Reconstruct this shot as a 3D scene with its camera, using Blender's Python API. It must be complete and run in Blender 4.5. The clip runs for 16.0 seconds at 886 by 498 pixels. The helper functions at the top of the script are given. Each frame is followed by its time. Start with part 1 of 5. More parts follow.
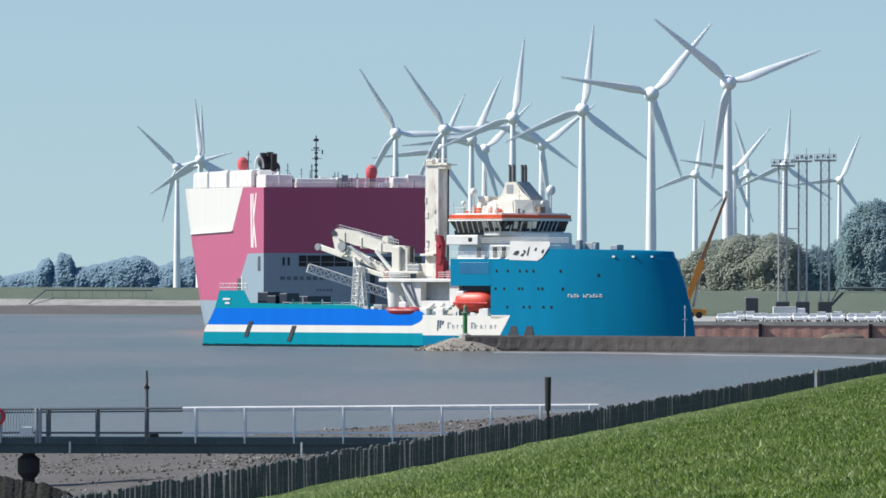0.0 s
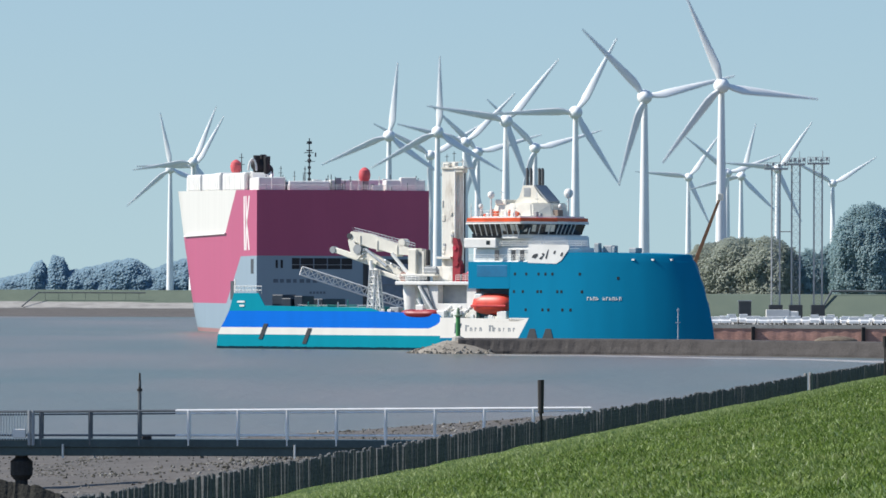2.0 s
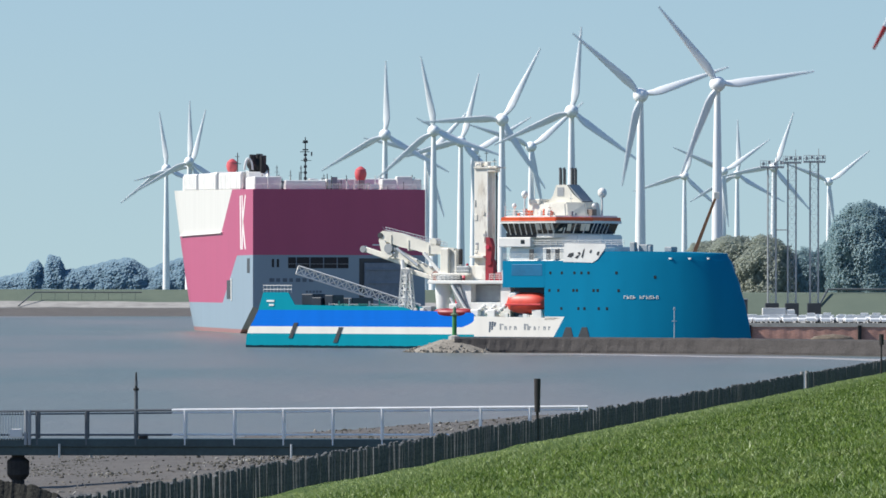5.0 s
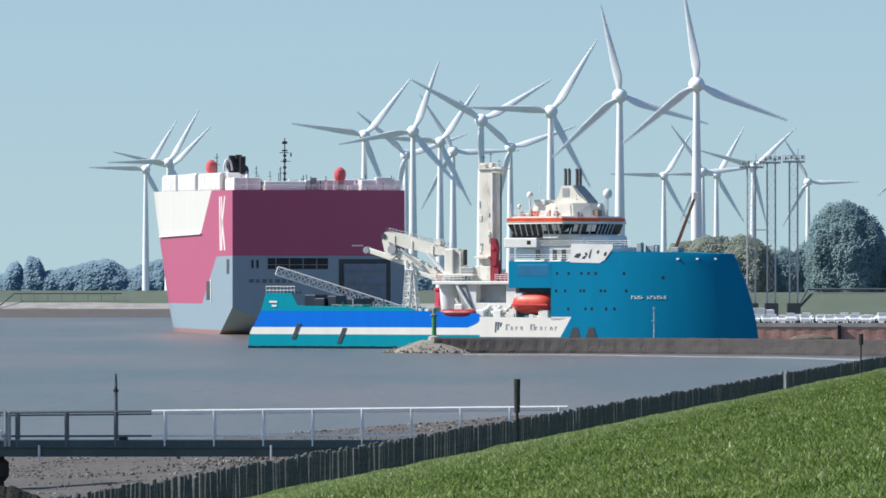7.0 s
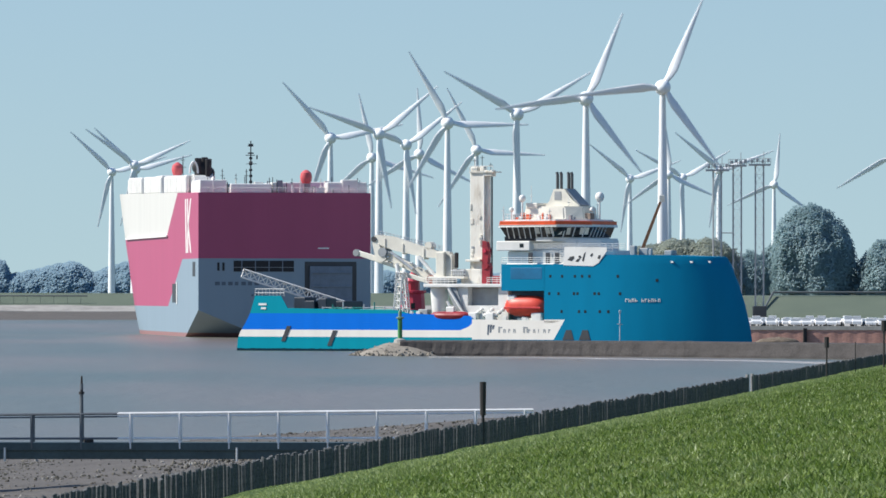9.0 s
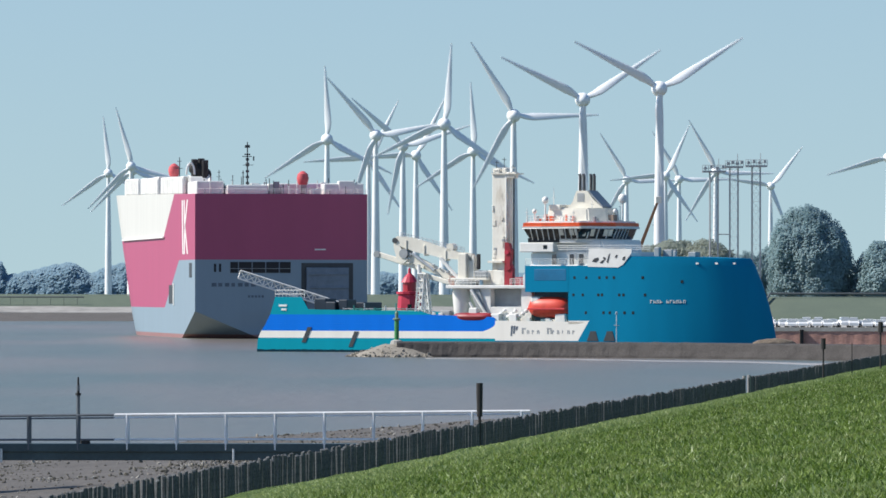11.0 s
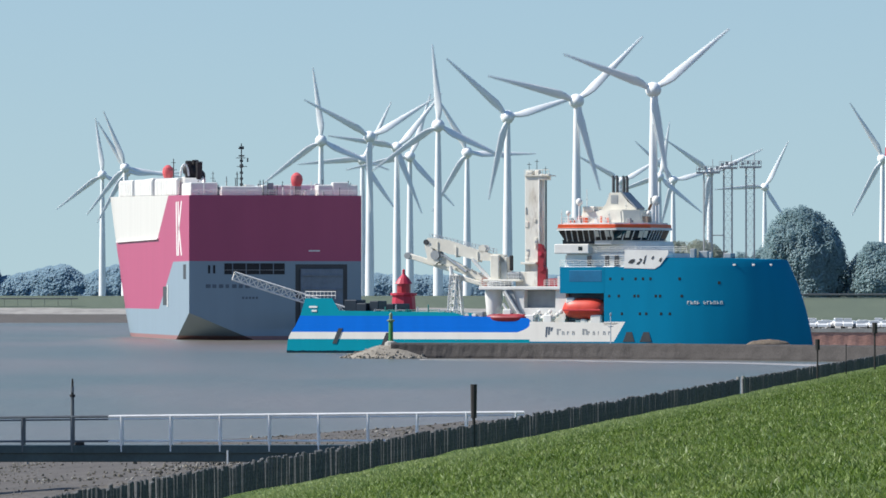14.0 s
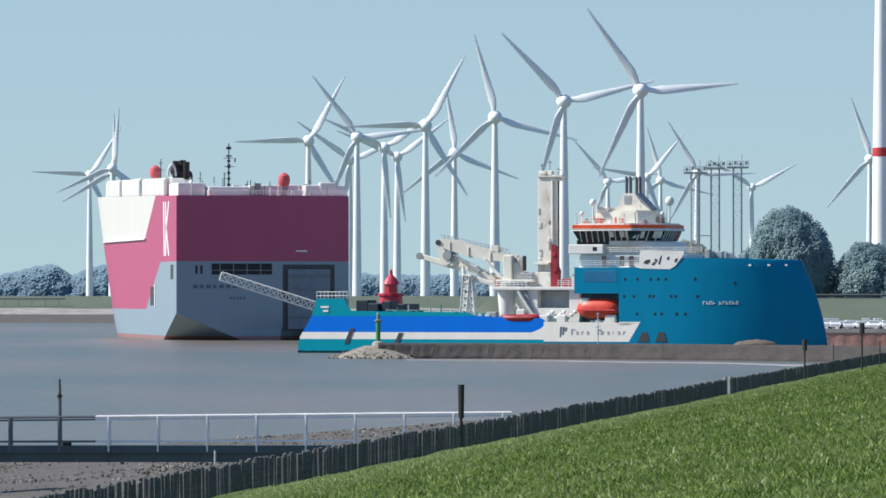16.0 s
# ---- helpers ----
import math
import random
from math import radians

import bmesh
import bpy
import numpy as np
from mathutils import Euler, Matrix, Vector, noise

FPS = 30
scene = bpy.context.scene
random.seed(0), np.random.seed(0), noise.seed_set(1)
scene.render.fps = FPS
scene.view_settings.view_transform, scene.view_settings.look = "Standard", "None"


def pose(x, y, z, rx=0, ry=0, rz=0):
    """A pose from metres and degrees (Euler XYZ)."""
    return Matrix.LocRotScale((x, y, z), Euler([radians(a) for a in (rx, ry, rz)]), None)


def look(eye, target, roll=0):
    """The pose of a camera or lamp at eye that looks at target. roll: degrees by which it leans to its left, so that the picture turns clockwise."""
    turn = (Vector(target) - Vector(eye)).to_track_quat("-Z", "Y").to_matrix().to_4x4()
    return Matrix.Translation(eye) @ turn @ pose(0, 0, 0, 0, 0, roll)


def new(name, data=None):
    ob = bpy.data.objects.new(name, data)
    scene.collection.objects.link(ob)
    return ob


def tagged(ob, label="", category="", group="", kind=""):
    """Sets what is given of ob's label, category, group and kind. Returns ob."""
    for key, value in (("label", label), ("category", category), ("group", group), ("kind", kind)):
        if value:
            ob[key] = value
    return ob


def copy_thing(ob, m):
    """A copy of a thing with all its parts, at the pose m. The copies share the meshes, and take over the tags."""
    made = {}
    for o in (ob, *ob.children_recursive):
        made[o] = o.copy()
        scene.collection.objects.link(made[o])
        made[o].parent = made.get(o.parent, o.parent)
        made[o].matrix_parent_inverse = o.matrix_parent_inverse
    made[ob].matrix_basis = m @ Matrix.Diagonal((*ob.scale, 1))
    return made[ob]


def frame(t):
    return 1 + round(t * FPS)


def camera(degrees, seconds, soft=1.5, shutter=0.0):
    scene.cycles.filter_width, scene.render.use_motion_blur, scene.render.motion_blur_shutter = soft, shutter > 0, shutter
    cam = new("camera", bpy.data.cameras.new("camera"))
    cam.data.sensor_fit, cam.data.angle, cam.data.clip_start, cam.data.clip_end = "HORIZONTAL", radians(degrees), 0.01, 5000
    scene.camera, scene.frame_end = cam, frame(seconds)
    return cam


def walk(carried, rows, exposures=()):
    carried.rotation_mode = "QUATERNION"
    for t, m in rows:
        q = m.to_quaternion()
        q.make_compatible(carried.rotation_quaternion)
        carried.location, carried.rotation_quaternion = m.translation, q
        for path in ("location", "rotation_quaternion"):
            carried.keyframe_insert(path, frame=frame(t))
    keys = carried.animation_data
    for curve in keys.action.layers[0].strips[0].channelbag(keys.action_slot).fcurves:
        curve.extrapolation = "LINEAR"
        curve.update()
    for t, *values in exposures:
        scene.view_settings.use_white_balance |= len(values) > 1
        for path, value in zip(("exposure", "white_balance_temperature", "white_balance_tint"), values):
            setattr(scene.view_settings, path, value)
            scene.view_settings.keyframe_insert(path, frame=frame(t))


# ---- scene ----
cam = camera(8.0, 16.0, soft=1.6, shutter=0.5)
EYE = (0.0, 0.0, 10.0)
# seconds, degrees to the right of +Y, degrees upward, lean
AIM = [(0, -0.2821, 0.3422, 0.133), (0.5, -0.2586, 0.351, 0.137), (1, -0.2443, 0.3699, 0.163),
       (1.5, -0.232, 0.3803, 0.188), (2, -0.2197, 0.3671, 0.181), (2.5, -0.2054, 0.3575, 0.177),
       (3, -0.1993, 0.3545, 0.191), (3.5, -0.1983, 0.3533, 0.183), (4, -0.2013, 0.351, 0.153),
       (6.5, -0.0991, 0.3691, -0.041), (7, 0.0, 0.3628, -0.026), (7.5, 0.1022, 0.3747, -0.019),
       (8, 0.187, 0.3839, -0.004), (8.5, 0.2453, 0.3861, 0.018), (9, 0.3076, 0.3875, 0.023),
       (11.5, 0.3516, 0.4031, 0.042), (12, 0.37, 0.4074, 0.048), (12.5, 0.3741, 0.4099, 0.038),
       (13, 0.3792, 0.4072, 0.011), (13.5, 0.37, 0.4041, -0.003), (14, 0.3914, 0.4104, -0.014),
       (14.5, 0.4109, 0.4136, -0.011), (15, 0.4436, 0.4113, 0.004), (15.5, 0.4814, 0.4088, 0.003),
       (16, 0.5059, 0.4127, -0.006)]


def aim(right, up, lean):
    a, b = radians(right), radians(up)
    way = Vector((math.sin(a) * math.cos(b), math.cos(a) * math.cos(b), math.sin(b)))
    return look(EYE, Vector(EYE) + way * 100, lean)


walk(cam, [(t, aim(r, u, l)) for t, r, u, l in AIM])

# ---- world and sun ----
SUN_EL, SUN_AZ = radians(42), radians(-88)      # height; turn from +Y towards +X
world = bpy.data.worlds.new("sky")
scene.world = world
world.use_nodes = True
wn = world.node_tree.nodes
sky = wn.new("ShaderNodeTexSky")
sky.sky_type, sky.sun_disc = "NISHITA", False
sky.sun_elevation, sky.sun_rotation = SUN_EL, SUN_AZ
sky.altitude, sky.air_density, sky.dust_density, sky.ozone_density = 0, 1.2, 0.3, 8.0
wn["Background"].inputs["Strength"].default_value = 0.093
lift = wn.new("ShaderNodeVectorMath")           # a clear sky down to the horizon
lift.inputs[1].default_value = (0, 0, 0.11)
level = wn.new("ShaderNodeVectorMath")
level.operation = "NORMALIZE"
way = wn.new("ShaderNodeTexCoord")
world.node_tree.links.new(way.outputs["Generated"], lift.inputs[0])
world.node_tree.links.new(lift.outputs[0], level.inputs[0])
world.node_tree.links.new(level.outputs[0], sky.inputs["Vector"])
# thin haze that thickens smoothly towards the horizon
high = wn.new("ShaderNodeSeparateXYZ")
fall = wn.new("ShaderNodeMath")
fall.operation, fall.use_clamp = "MULTIPLY", False
fall.inputs[1].default_value = -9.0
veil = wn.new("ShaderNodeMath")
veil.operation, veil.use_clamp = "EXPONENT", True
hazy = wn.new("ShaderNodeMix")
hazy.data_type = "RGBA"
hazy.inputs[7].default_value = (3.45, 4.72, 5.15, 1)
world.node_tree.links.new(way.outputs["Generated"], high.inputs[0])
world.node_tree.links.new(high.outputs[2], fall.inputs[0])
world.node_tree.links.new(fall.outputs[0], veil.inputs[0])
world.node_tree.links.new(veil.outputs[0], hazy.inputs[0])
world.node_tree.links.new(sky.outputs["Color"], hazy.inputs[6])
world.node_tree.links.new(hazy.outputs[2], wn["Background"].inputs["Color"])
sun = new("sun", bpy.data.lights.new("sun", "SUN"))
sun.data.energy, sun.data.angle, sun.data.color = 4.6, radians(0.5), (1.0, 0.95, 0.87)
sun_way = Vector((math.sin(SUN_AZ) * math.cos(SUN_EL), math.cos(SUN_AZ) * math.cos(SUN_EL), math.sin(SUN_EL)))
sun.matrix_world = look(sun_way * 300, (0, 0, 0))
scene.view_settings.exposure = 0.5


# ---- materials ----
class Shader:
    """A small builder for node materials."""

    def __init__(self, name):
        self.m = bpy.data.materials.new(name)
        self.m.use_nodes = True
        self.t = self.m.node_tree
        self.b = self.t.nodes["Principled BSDF"]

    def node(self, kind, **given):
        n = self.t.nodes.new(kind)
        for key, value in given.items():
            n.inputs[key].default_value = value
        return n

    def link(self, a, b):
        self.t.links.new(a, b)

    def coords(self, which="Object"):
        return self.t.nodes.new("ShaderNodeTexCoord").outputs[which]

    def noise(self, scale, detail=4.0, stretch=None, rough=0.55):
        n = self.node("ShaderNodeTexNoise", Scale=scale, Detail=detail, Roughness=rough)
        c = self.coords()
        if stretch:
            mp = self.t.nodes.new("ShaderNodeMapping")
            mp.inputs["Scale"].default_value = stretch
            self.link(c, mp.inputs["Vector"])
            c = mp.outputs["Vector"]
        self.link(c, n.inputs["Vector"])
        return n.outputs["Fac"]

    def ramp(self, fac, stops):
        n = self.t.nodes.new("ShaderNodeValToRGB")
        while len(n.color_ramp.elements) < len(stops):
            n.color_ramp.elements.new(0.5)
        for e, (p, c) in zip(n.color_ramp.elements, stops):
            e.position, e.color = p, (*c, 1)
        self.link(fac, n.inputs["Fac"])
        return n.outputs["Color"]

    def math(self, op, a, b=0.0, c=0.0):
        n = self.t.nodes.new("ShaderNodeMath")
        n.operation = op
        for i, v in enumerate((a, b, c)):
            if isinstance(v, (int, float)):
                n.inputs[i].default_value = v
            else:
                self.link(v, n.inputs[i])
        return n.outputs[0]

    def mix(self, fac, a, b, mode="MIX"):
        n = self.t.nodes.new("ShaderNodeMix")
        n.data_type, n.blend_type = "RGBA", mode
        for i, v in ((0, fac), (6, a), (7, b)):
            if isinstance(v, (int, float)):
                n.inputs[i].default_value = v
            elif isinstance(v, tuple):
                n.inputs[i].default_value = (*v, 1)
            else:
                self.link(v, n.inputs[i])
        return n.outputs[2]

    def xyz(self):
        n = self.t.nodes.new("ShaderNodeSeparateXYZ")
        self.link(self.coords(), n.inputs[0])
        return n.outputs

    def bump(self, height, strength, distance):
        n = self.node("ShaderNodeBump", Strength=strength, Distance=distance)
        self.link(height, n.inputs["Height"])
        self.link(n.outputs[0], self.b.inputs["Normal"])

    def done(self, color, rough=0.6, metal=0.0, spec=0.5):
        if isinstance(color, tuple):
            self.b.inputs["Base Color"].default_value = (*color, 1)
        else:
            self.link(color, self.b.inputs["Base Color"])
        self.b.inputs["Roughness"].default_value = rough
        self.b.inputs["Metallic"].default_value = metal
        self.b.inputs["Specular IOR Level"].default_value = spec
        return self.m


def plain(name, color, rough=0.5, metal=0.0, vary=0.12, scale=0.6, bump=0.0, stretch=None, spec=0.5):
    """Paint or stone of one colour with stains at two scales."""
    s = Shader(name)
    big = s.noise(scale, 5, stretch)
    fine = s.noise(scale * 11, 3, stretch)
    lo = tuple(v * (1 - vary * 1.6) for v in color)
    hi = tuple(min(1, v * (1 + vary)) for v in color)
    c = s.ramp(big, [(0.3, lo), (0.62, hi)])
    c = s.mix(vary * 2, c, s.ramp(fine, [(0.35, lo), (0.7, hi)]))
    if bump:
        s.bump(fine, 0.5, bump)
    return s.done(c, rough, metal, spec)


WHITE = plain("white_paint", (0.74, 0.735, 0.70), 0.45, vary=0.07, scale=0.3)
CREAM = plain("cream_paint", (0.72, 0.69, 0.60), 0.5, vary=0.1, scale=0.4)
TURBINE = plain("turbine_paint", (0.84, 0.86, 0.86), 0.45, vary=0.04, scale=0.05)
GREY = plain("grey_paint", (0.30, 0.32, 0.33), 0.55)
RAILWHITE = plain("pale_rail", (0.80, 0.80, 0.78), 0.45, vary=0.12, scale=1.5)
CARWHITE = plain("car_white_lacquer", (0.88, 0.88, 0.87), 0.2, vary=0.03)
# glass base is pale: sky glints on the windscreens are painted in
CARGLASS = plain("glint_pale_car_glass", (0.30, 0.33, 0.35), 0.06, vary=0.05, spec=0.9)
RAILGREY = plain("dark_grey_rail", (0.12, 0.135, 0.145), 0.55, vary=0.2, scale=1.5)
STEEL = plain("galvanised_steel", (0.55, 0.57, 0.58), 0.42, 0.6, vary=0.12, scale=2)
DARK = plain("dark_steel", (0.045, 0.05, 0.055), 0.5)
BLACK = plain("black_soot", (0.015, 0.015, 0.018), 0.7)
CRIMSON = plain("lighthouse_red", (0.45, 0.025, 0.055), 0.5)
RED = plain("red_paint", (0.55, 0.04, 0.045), 0.5)
BOATRED = plain("lifeboat_red", (0.62, 0.055, 0.03), 0.45)
ORANGE = plain("orange_paint", (0.75, 0.11, 0.03), 0.45)
YELLOW = plain("crane_yellow", (0.55, 0.22, 0.03), 0.5)
GREEN = plain("green_paint", (0.05, 0.25, 0.07), 0.55)
DECKGREEN = plain("deck_green", (0.03, 0.22, 0.19), 0.6)
SOOTPIPE = plain("exhaust_steel", (0.12, 0.12, 0.12), 0.5, 0.5)
RUST = plain("quay_red_steel", (0.46, 0.25, 0.20), 0.75, vary=0.25, scale=0.15, stretch=(1, 1, 3))
CONCRETE = plain("concrete", (0.36, 0.35, 0.32), 0.85, vary=0.2, scale=0.3, bump=0.02)
FOAMLINE = plain("foam_line", (0.31, 0.30, 0.29), 0.6, vary=0.25, scale=0.12)
STONE = plain("mole_stone", (0.052, 0.047, 0.045), 0.9, vary=0.3, scale=0.4, bump=0.1)
PALE = plain("pale_revetment", (0.30, 0.29, 0.27), 0.9, vary=0.2, scale=0.2)
BANK = plain("bank_stone", (0.27, 0.245, 0.205), 0.95, vary=0.35, scale=0.5, bump=0.1)
PICKET = plain("weathered_picket_wood", (0.105, 0.112, 0.115), 0.9, vary=0.35, scale=1.2, bump=0.01)
MOUND = plain("sand_rubble", (0.17, 0.135, 0.10), 0.95, vary=0.35, scale=0.6, bump=0.08)
EARTH = plain("dark_earth", (0.018, 0.018, 0.013), 0.95, vary=0.5, scale=0.9, bump=0.1)


def pebble_mat():
    s = Shader("mixed_shore_stones")
    g = s.t.nodes.new("ShaderNodeNewGeometry")
    c = s.ramp(g.outputs["Random Per Island"], [(0.0, (0.045, 0.043, 0.034)), (0.5, (0.11, 0.10, 0.08)), (0.75, (0.22, 0.20, 0.165)), (1.0, (0.5, 0.48, 0.44))])
    c = s.mix(0.4, c, s.ramp(s.noise(7, 4), [(0.4, (0.04, 0.042, 0.025)), (0.7, (0.2, 0.18, 0.15))]))
    return s.done(c, 0.85)


PEBBLES = pebble_mat()
DECKSTEEL = plain("dark_teal_steel", (0.055, 0.088, 0.092), 0.55, vary=0.2)
PILE = plain("tarred_timber", (0.03, 0.028, 0.026), 0.8, vary=0.3, scale=1.5)
BARK = plain("bark", (0.10, 0.08, 0.06), 0.95, vary=0.3, scale=1)
TYRE = plain("tyre_rubber", (0.02, 0.02, 0.02), 0.8)


def glass_mat():
    s = Shader("window_glass")
    s.b.inputs["IOR"].default_value = 1.5
    return s.done((0.012, 0.016, 0.02), 0.06)


GLASS = glass_mat()


def water_mat():
    s = Shader("muddy_water")
    c = s.ramp(s.noise(0.012, 4, (1, 0.25, 1)), [(0.38, (0.092, 0.108, 0.080)), (0.62, (0.172, 0.138, 0.106))])
    w = s.math("ADD", s.noise(0.35, 4, (1, 0.5, 1)), s.math("MULTIPLY", s.noise(2.2, 3), 0.35))
    s.bump(w, 0.9, 0.5)
    return s.done(c, 0.3, spec=0.5)


WATER = water_mat()


def mud_mat():
    s = Shader("wet_mud")
    a, b = s.noise(0.25, 6, (1, 1, 1)), s.noise(3.0, 5)
    c = s.ramp(a, [(0.3, (0.065, 0.058, 0.05)), (0.5, (0.10, 0.09, 0.078)), (0.7, (0.135, 0.12, 0.105))])
    c = s.mix(0.45, c, s.ramp(b, [(0.4, (0.045, 0.042, 0.034)), (0.65, (0.15, 0.13, 0.11))]))
    s.bump(b, 0.8, 0.12)
    return s.done(c, 0.75)


MUD = mud_mat()


def grass_mat(name, lo, hi, leaf=False):
    s = Shader(name)
    if leaf:
        g = s.t.nodes.new("ShaderNodeNewGeometry")
        c = s.ramp(g.outputs["Random Per Island"], [(0.0, lo), (1.0, hi)])
        c = s.mix(0.3, c, s.ramp(s.noise(0.12, 4), [(0.35, lo), (0.65, hi)]))
        s.b.inputs["Subsurface Weight"].default_value = 0.0
    else:
        c = s.ramp(s.noise(0.1, 6), [(0.35, lo), (0.65, hi)])
        c = s.mix(0.4, c, s.ramp(s.noise(6, 5), [(0.4, lo), (0.65, hi)]))
        s.bump(s.noise(9, 5), 0.8, 0.1)
    m = s.done(c, 0.6 if leaf else 0.9, spec=0.3)
    if leaf:
        thin = s.t.nodes.new("ShaderNodeBsdfTranslucent")
        s.link(c, thin.inputs["Color"])
        both = s.t.nodes.new("ShaderNodeMixShader")
        both.inputs[0].default_value = 0.5
        s.link(s.b.outputs[0], both.inputs[1])
        s.link(thin.outputs[0], both.inputs[2])
        s.link(both.outputs[0], s.t.nodes["Material Output"].inputs["Surface"])
    return m


TURF = grass_mat("turf", (0.06, 0.10, 0.02), (0.125, 0.19, 0.045))


def blade_mat():
    s = Shader("grass_blades")
    g = s.t.nodes.new("ShaderNodeNewGeometry")
    c = s.ramp(g.outputs["Random Per Island"], [(0.0, (0.075, 0.12, 0.018)), (0.5, (0.20, 0.29, 0.052)), (0.86, (0.33, 0.42, 0.12)), (1.0, (0.60, 0.66, 0.40))])
    patch = s.ramp(s.noise(1.6, 3), [(0.36, (0.36, 0.44, 0.30)), (0.62, (1.0, 1.0, 1.0))])
    wide = s.ramp(s.noise(0.09, 3), [(0.35, (0.82, 0.88, 0.74)), (0.65, (1.0, 1.0, 1.0))])
    c = s.mix(1.0, s.mix(1.0, c, patch, "MULTIPLY"), wide, "MULTIPLY")
    # pale dry patches
    c = s.mix(s.ramp(s.noise(0.35, 4), [(0.5, (0, 0, 0)), (0.72, (0.45, 0.45, 0.45))]), c, (0.33, 0.36, 0.14))
    # short pale strip along the fence
    x, y, z = s.xyz()
    inland = s.math("SUBTRACT", x, s.math("SUBTRACT", s.math("MULTIPLY", y, 0.1324), 28.5))
    strip_w = s.math("ADD", inland, s.math("MULTIPLY", s.noise(0.3, 3), 3.0))
    c = s.mix(s.ramp(s.math("MULTIPLY", strip_w, 0.1), [(0.3, (0.85, 0.85, 0.85)), (0.95, (0, 0, 0))]), c, (0.28, 0.35, 0.14))
    m = s.done(c, 0.55, spec=0.35)
    thin = s.t.nodes.new("ShaderNodeBsdfTranslucent")
    s.link(c, thin.inputs["Color"])
    both = s.t.nodes.new("ShaderNodeMixShader")
    both.inputs[0].default_value = 0.4
    s.link(s.b.outputs[0], both.inputs[1])
    s.link(thin.outputs[0], both.inputs[2])
    s.link(both.outputs[0], s.t.nodes["Material Output"].inputs["Surface"])
    return m


BLADES = blade_mat()
# distant grass, greyed and blued in its base colour to imitate haze
HAZED_FARGRASS = grass_mat("far_grass_hazed", (0.095, 0.125, 0.095), (0.125, 0.155, 0.115))
# leaf colours lifted and blued to carry the haze of distance
HAZED_LEAVES = grass_mat("leaves", (0.29, 0.41, 0.435), (0.315, 0.435, 0.455), True)
HAZED_SPRING = grass_mat("spring_leaves_hazed", (0.38, 0.42, 0.355), (0.405, 0.44, 0.375), True)
# pale blue of the far haze is painted into this leaf colour
HAZED_FARLEAF = grass_mat("far_leaves_hazed", (0.30, 0.44, 0.525), (0.315, 0.455, 0.54), True)


def carrier_mat():
    """Hull paint: white forward, red band, grey below, red boot-top."""
    s = Shader("carrier_hull_paint")
    x, y, z = s.xyz()
    red, grey, white, boot = (0.415, 0.07, 0.152), (0.235, 0.31, 0.37), (0.62, 0.61, 0.57), (0.30, 0.15, 0.14)
    slope = s.math("GREATER_THAN", s.math("ADD", x, s.math("MULTIPLY", s.math("SUBTRACT", z, 23.0), 2.3)), 62.0)
    is_white = s.math("MULTIPLY", s.math("GREATER_THAN", z, 22.8), slope)
    # lower edge of the red: slants down going forward, then level
    edge = s.math("MAXIMUM", 6.7, s.math("MINIMUM", 17.3, s.math("SUBTRACT", 17.3, s.math("MULTIPLY", s.math("SUBTRACT", x, 31.0), 0.366))))
    is_grey = s.math("LESS_THAN", z, edge)
    streak = s.noise(0.25, 5, (1, 1, 0.12))
    c = s.mix(is_grey, red, grey)
    c = s.mix(is_white, c, white)
    c = s.mix(s.math("LESS_THAN", z, 0.9), c, boot)
    c = s.mix(0.16, c, s.ramp(streak, [(0.3, (0.55, 0.55, 0.55)), (0.7, (1, 1, 1))]), "MULTIPLY")
    return s.done(c, 0.45)


CARRIER = carrier_mat()


def vessel_mat():
    """Hull paint of the offshore vessel: teal, cobalt band and white stripe aft, white panel amidships."""
    s = Shader("vessel_hull_paint")
    x, y, z = s.xyz()
    teal, cobalt, white, low = (0.0, 0.205, 0.365), (0.002, 0.17, 0.72), (0.86, 0.83, 0.76), (0.0, 0.29, 0.38)
    aft = s.math("LESS_THAN", x, 0.6)
    panel = s.math("MULTIPLY", s.math("GREATER_THAN", x, 0.6), s.math("LESS_THAN", s.math("SUBTRACT", x, s.math("MULTIPLY", z, 0.62)), 15.6))
    c = s.mix(s.math("MULTIPLY", aft, s.math("MAXIMUM", s.math("LESS_THAN", z, 2.05), s.math("GREATER_THAN", z, 6.2))), teal, low)
    c = s.mix(s.math("MULTIPLY", aft, s.math("MULTIPLY", s.math("GREATER_THAN", z, 2.05), s.math("LESS_THAN", z, 6.2))), c, white)
    # the cobalt band ends forward in a rounded corner
    corner = s.math("MAXIMUM", 0.0, s.math("MULTIPLY", s.math("SUBTRACT", 4.7, z), 0.72))
    forward = s.math("ADD", x, s.math("MULTIPLY", s.math("MULTIPLY", corner, corner), 2.4))
    band = s.math("MULTIPLY", s.math("LESS_THAN", forward, 0.6), s.math("GREATER_THAN", z, 3.3))
    c = s.mix(s.math("MULTIPLY", band, s.math("LESS_THAN", z, 6.2)), c, cobalt)
    c = s.mix(s.math("MULTIPLY", panel, s.math("MULTIPLY", s.math("GREATER_THAN", z, 1.7), s.math("LESS_THAN", z, 5.2))), c, white)
    # thin dark band at the waterline: the hull's shadow line, painted on
    c = s.mix(s.math("LESS_THAN", s.math("ADD", z, s.math("MULTIPLY", s.noise(1.3, 3), 0.3)), 0.12), c, (0.004, 0.03, 0.05))
    streak = s.noise(0.35, 5, (1, 1, 0.15))
    c = s.mix(0.22, c, s.ramp(streak, [(0.3, (0.6, 0.6, 0.6)), (0.7, (1, 1, 1))]), "MULTIPLY")
    return s.done(c, 0.5, spec=0.1)


VESSEL = vessel_mat()


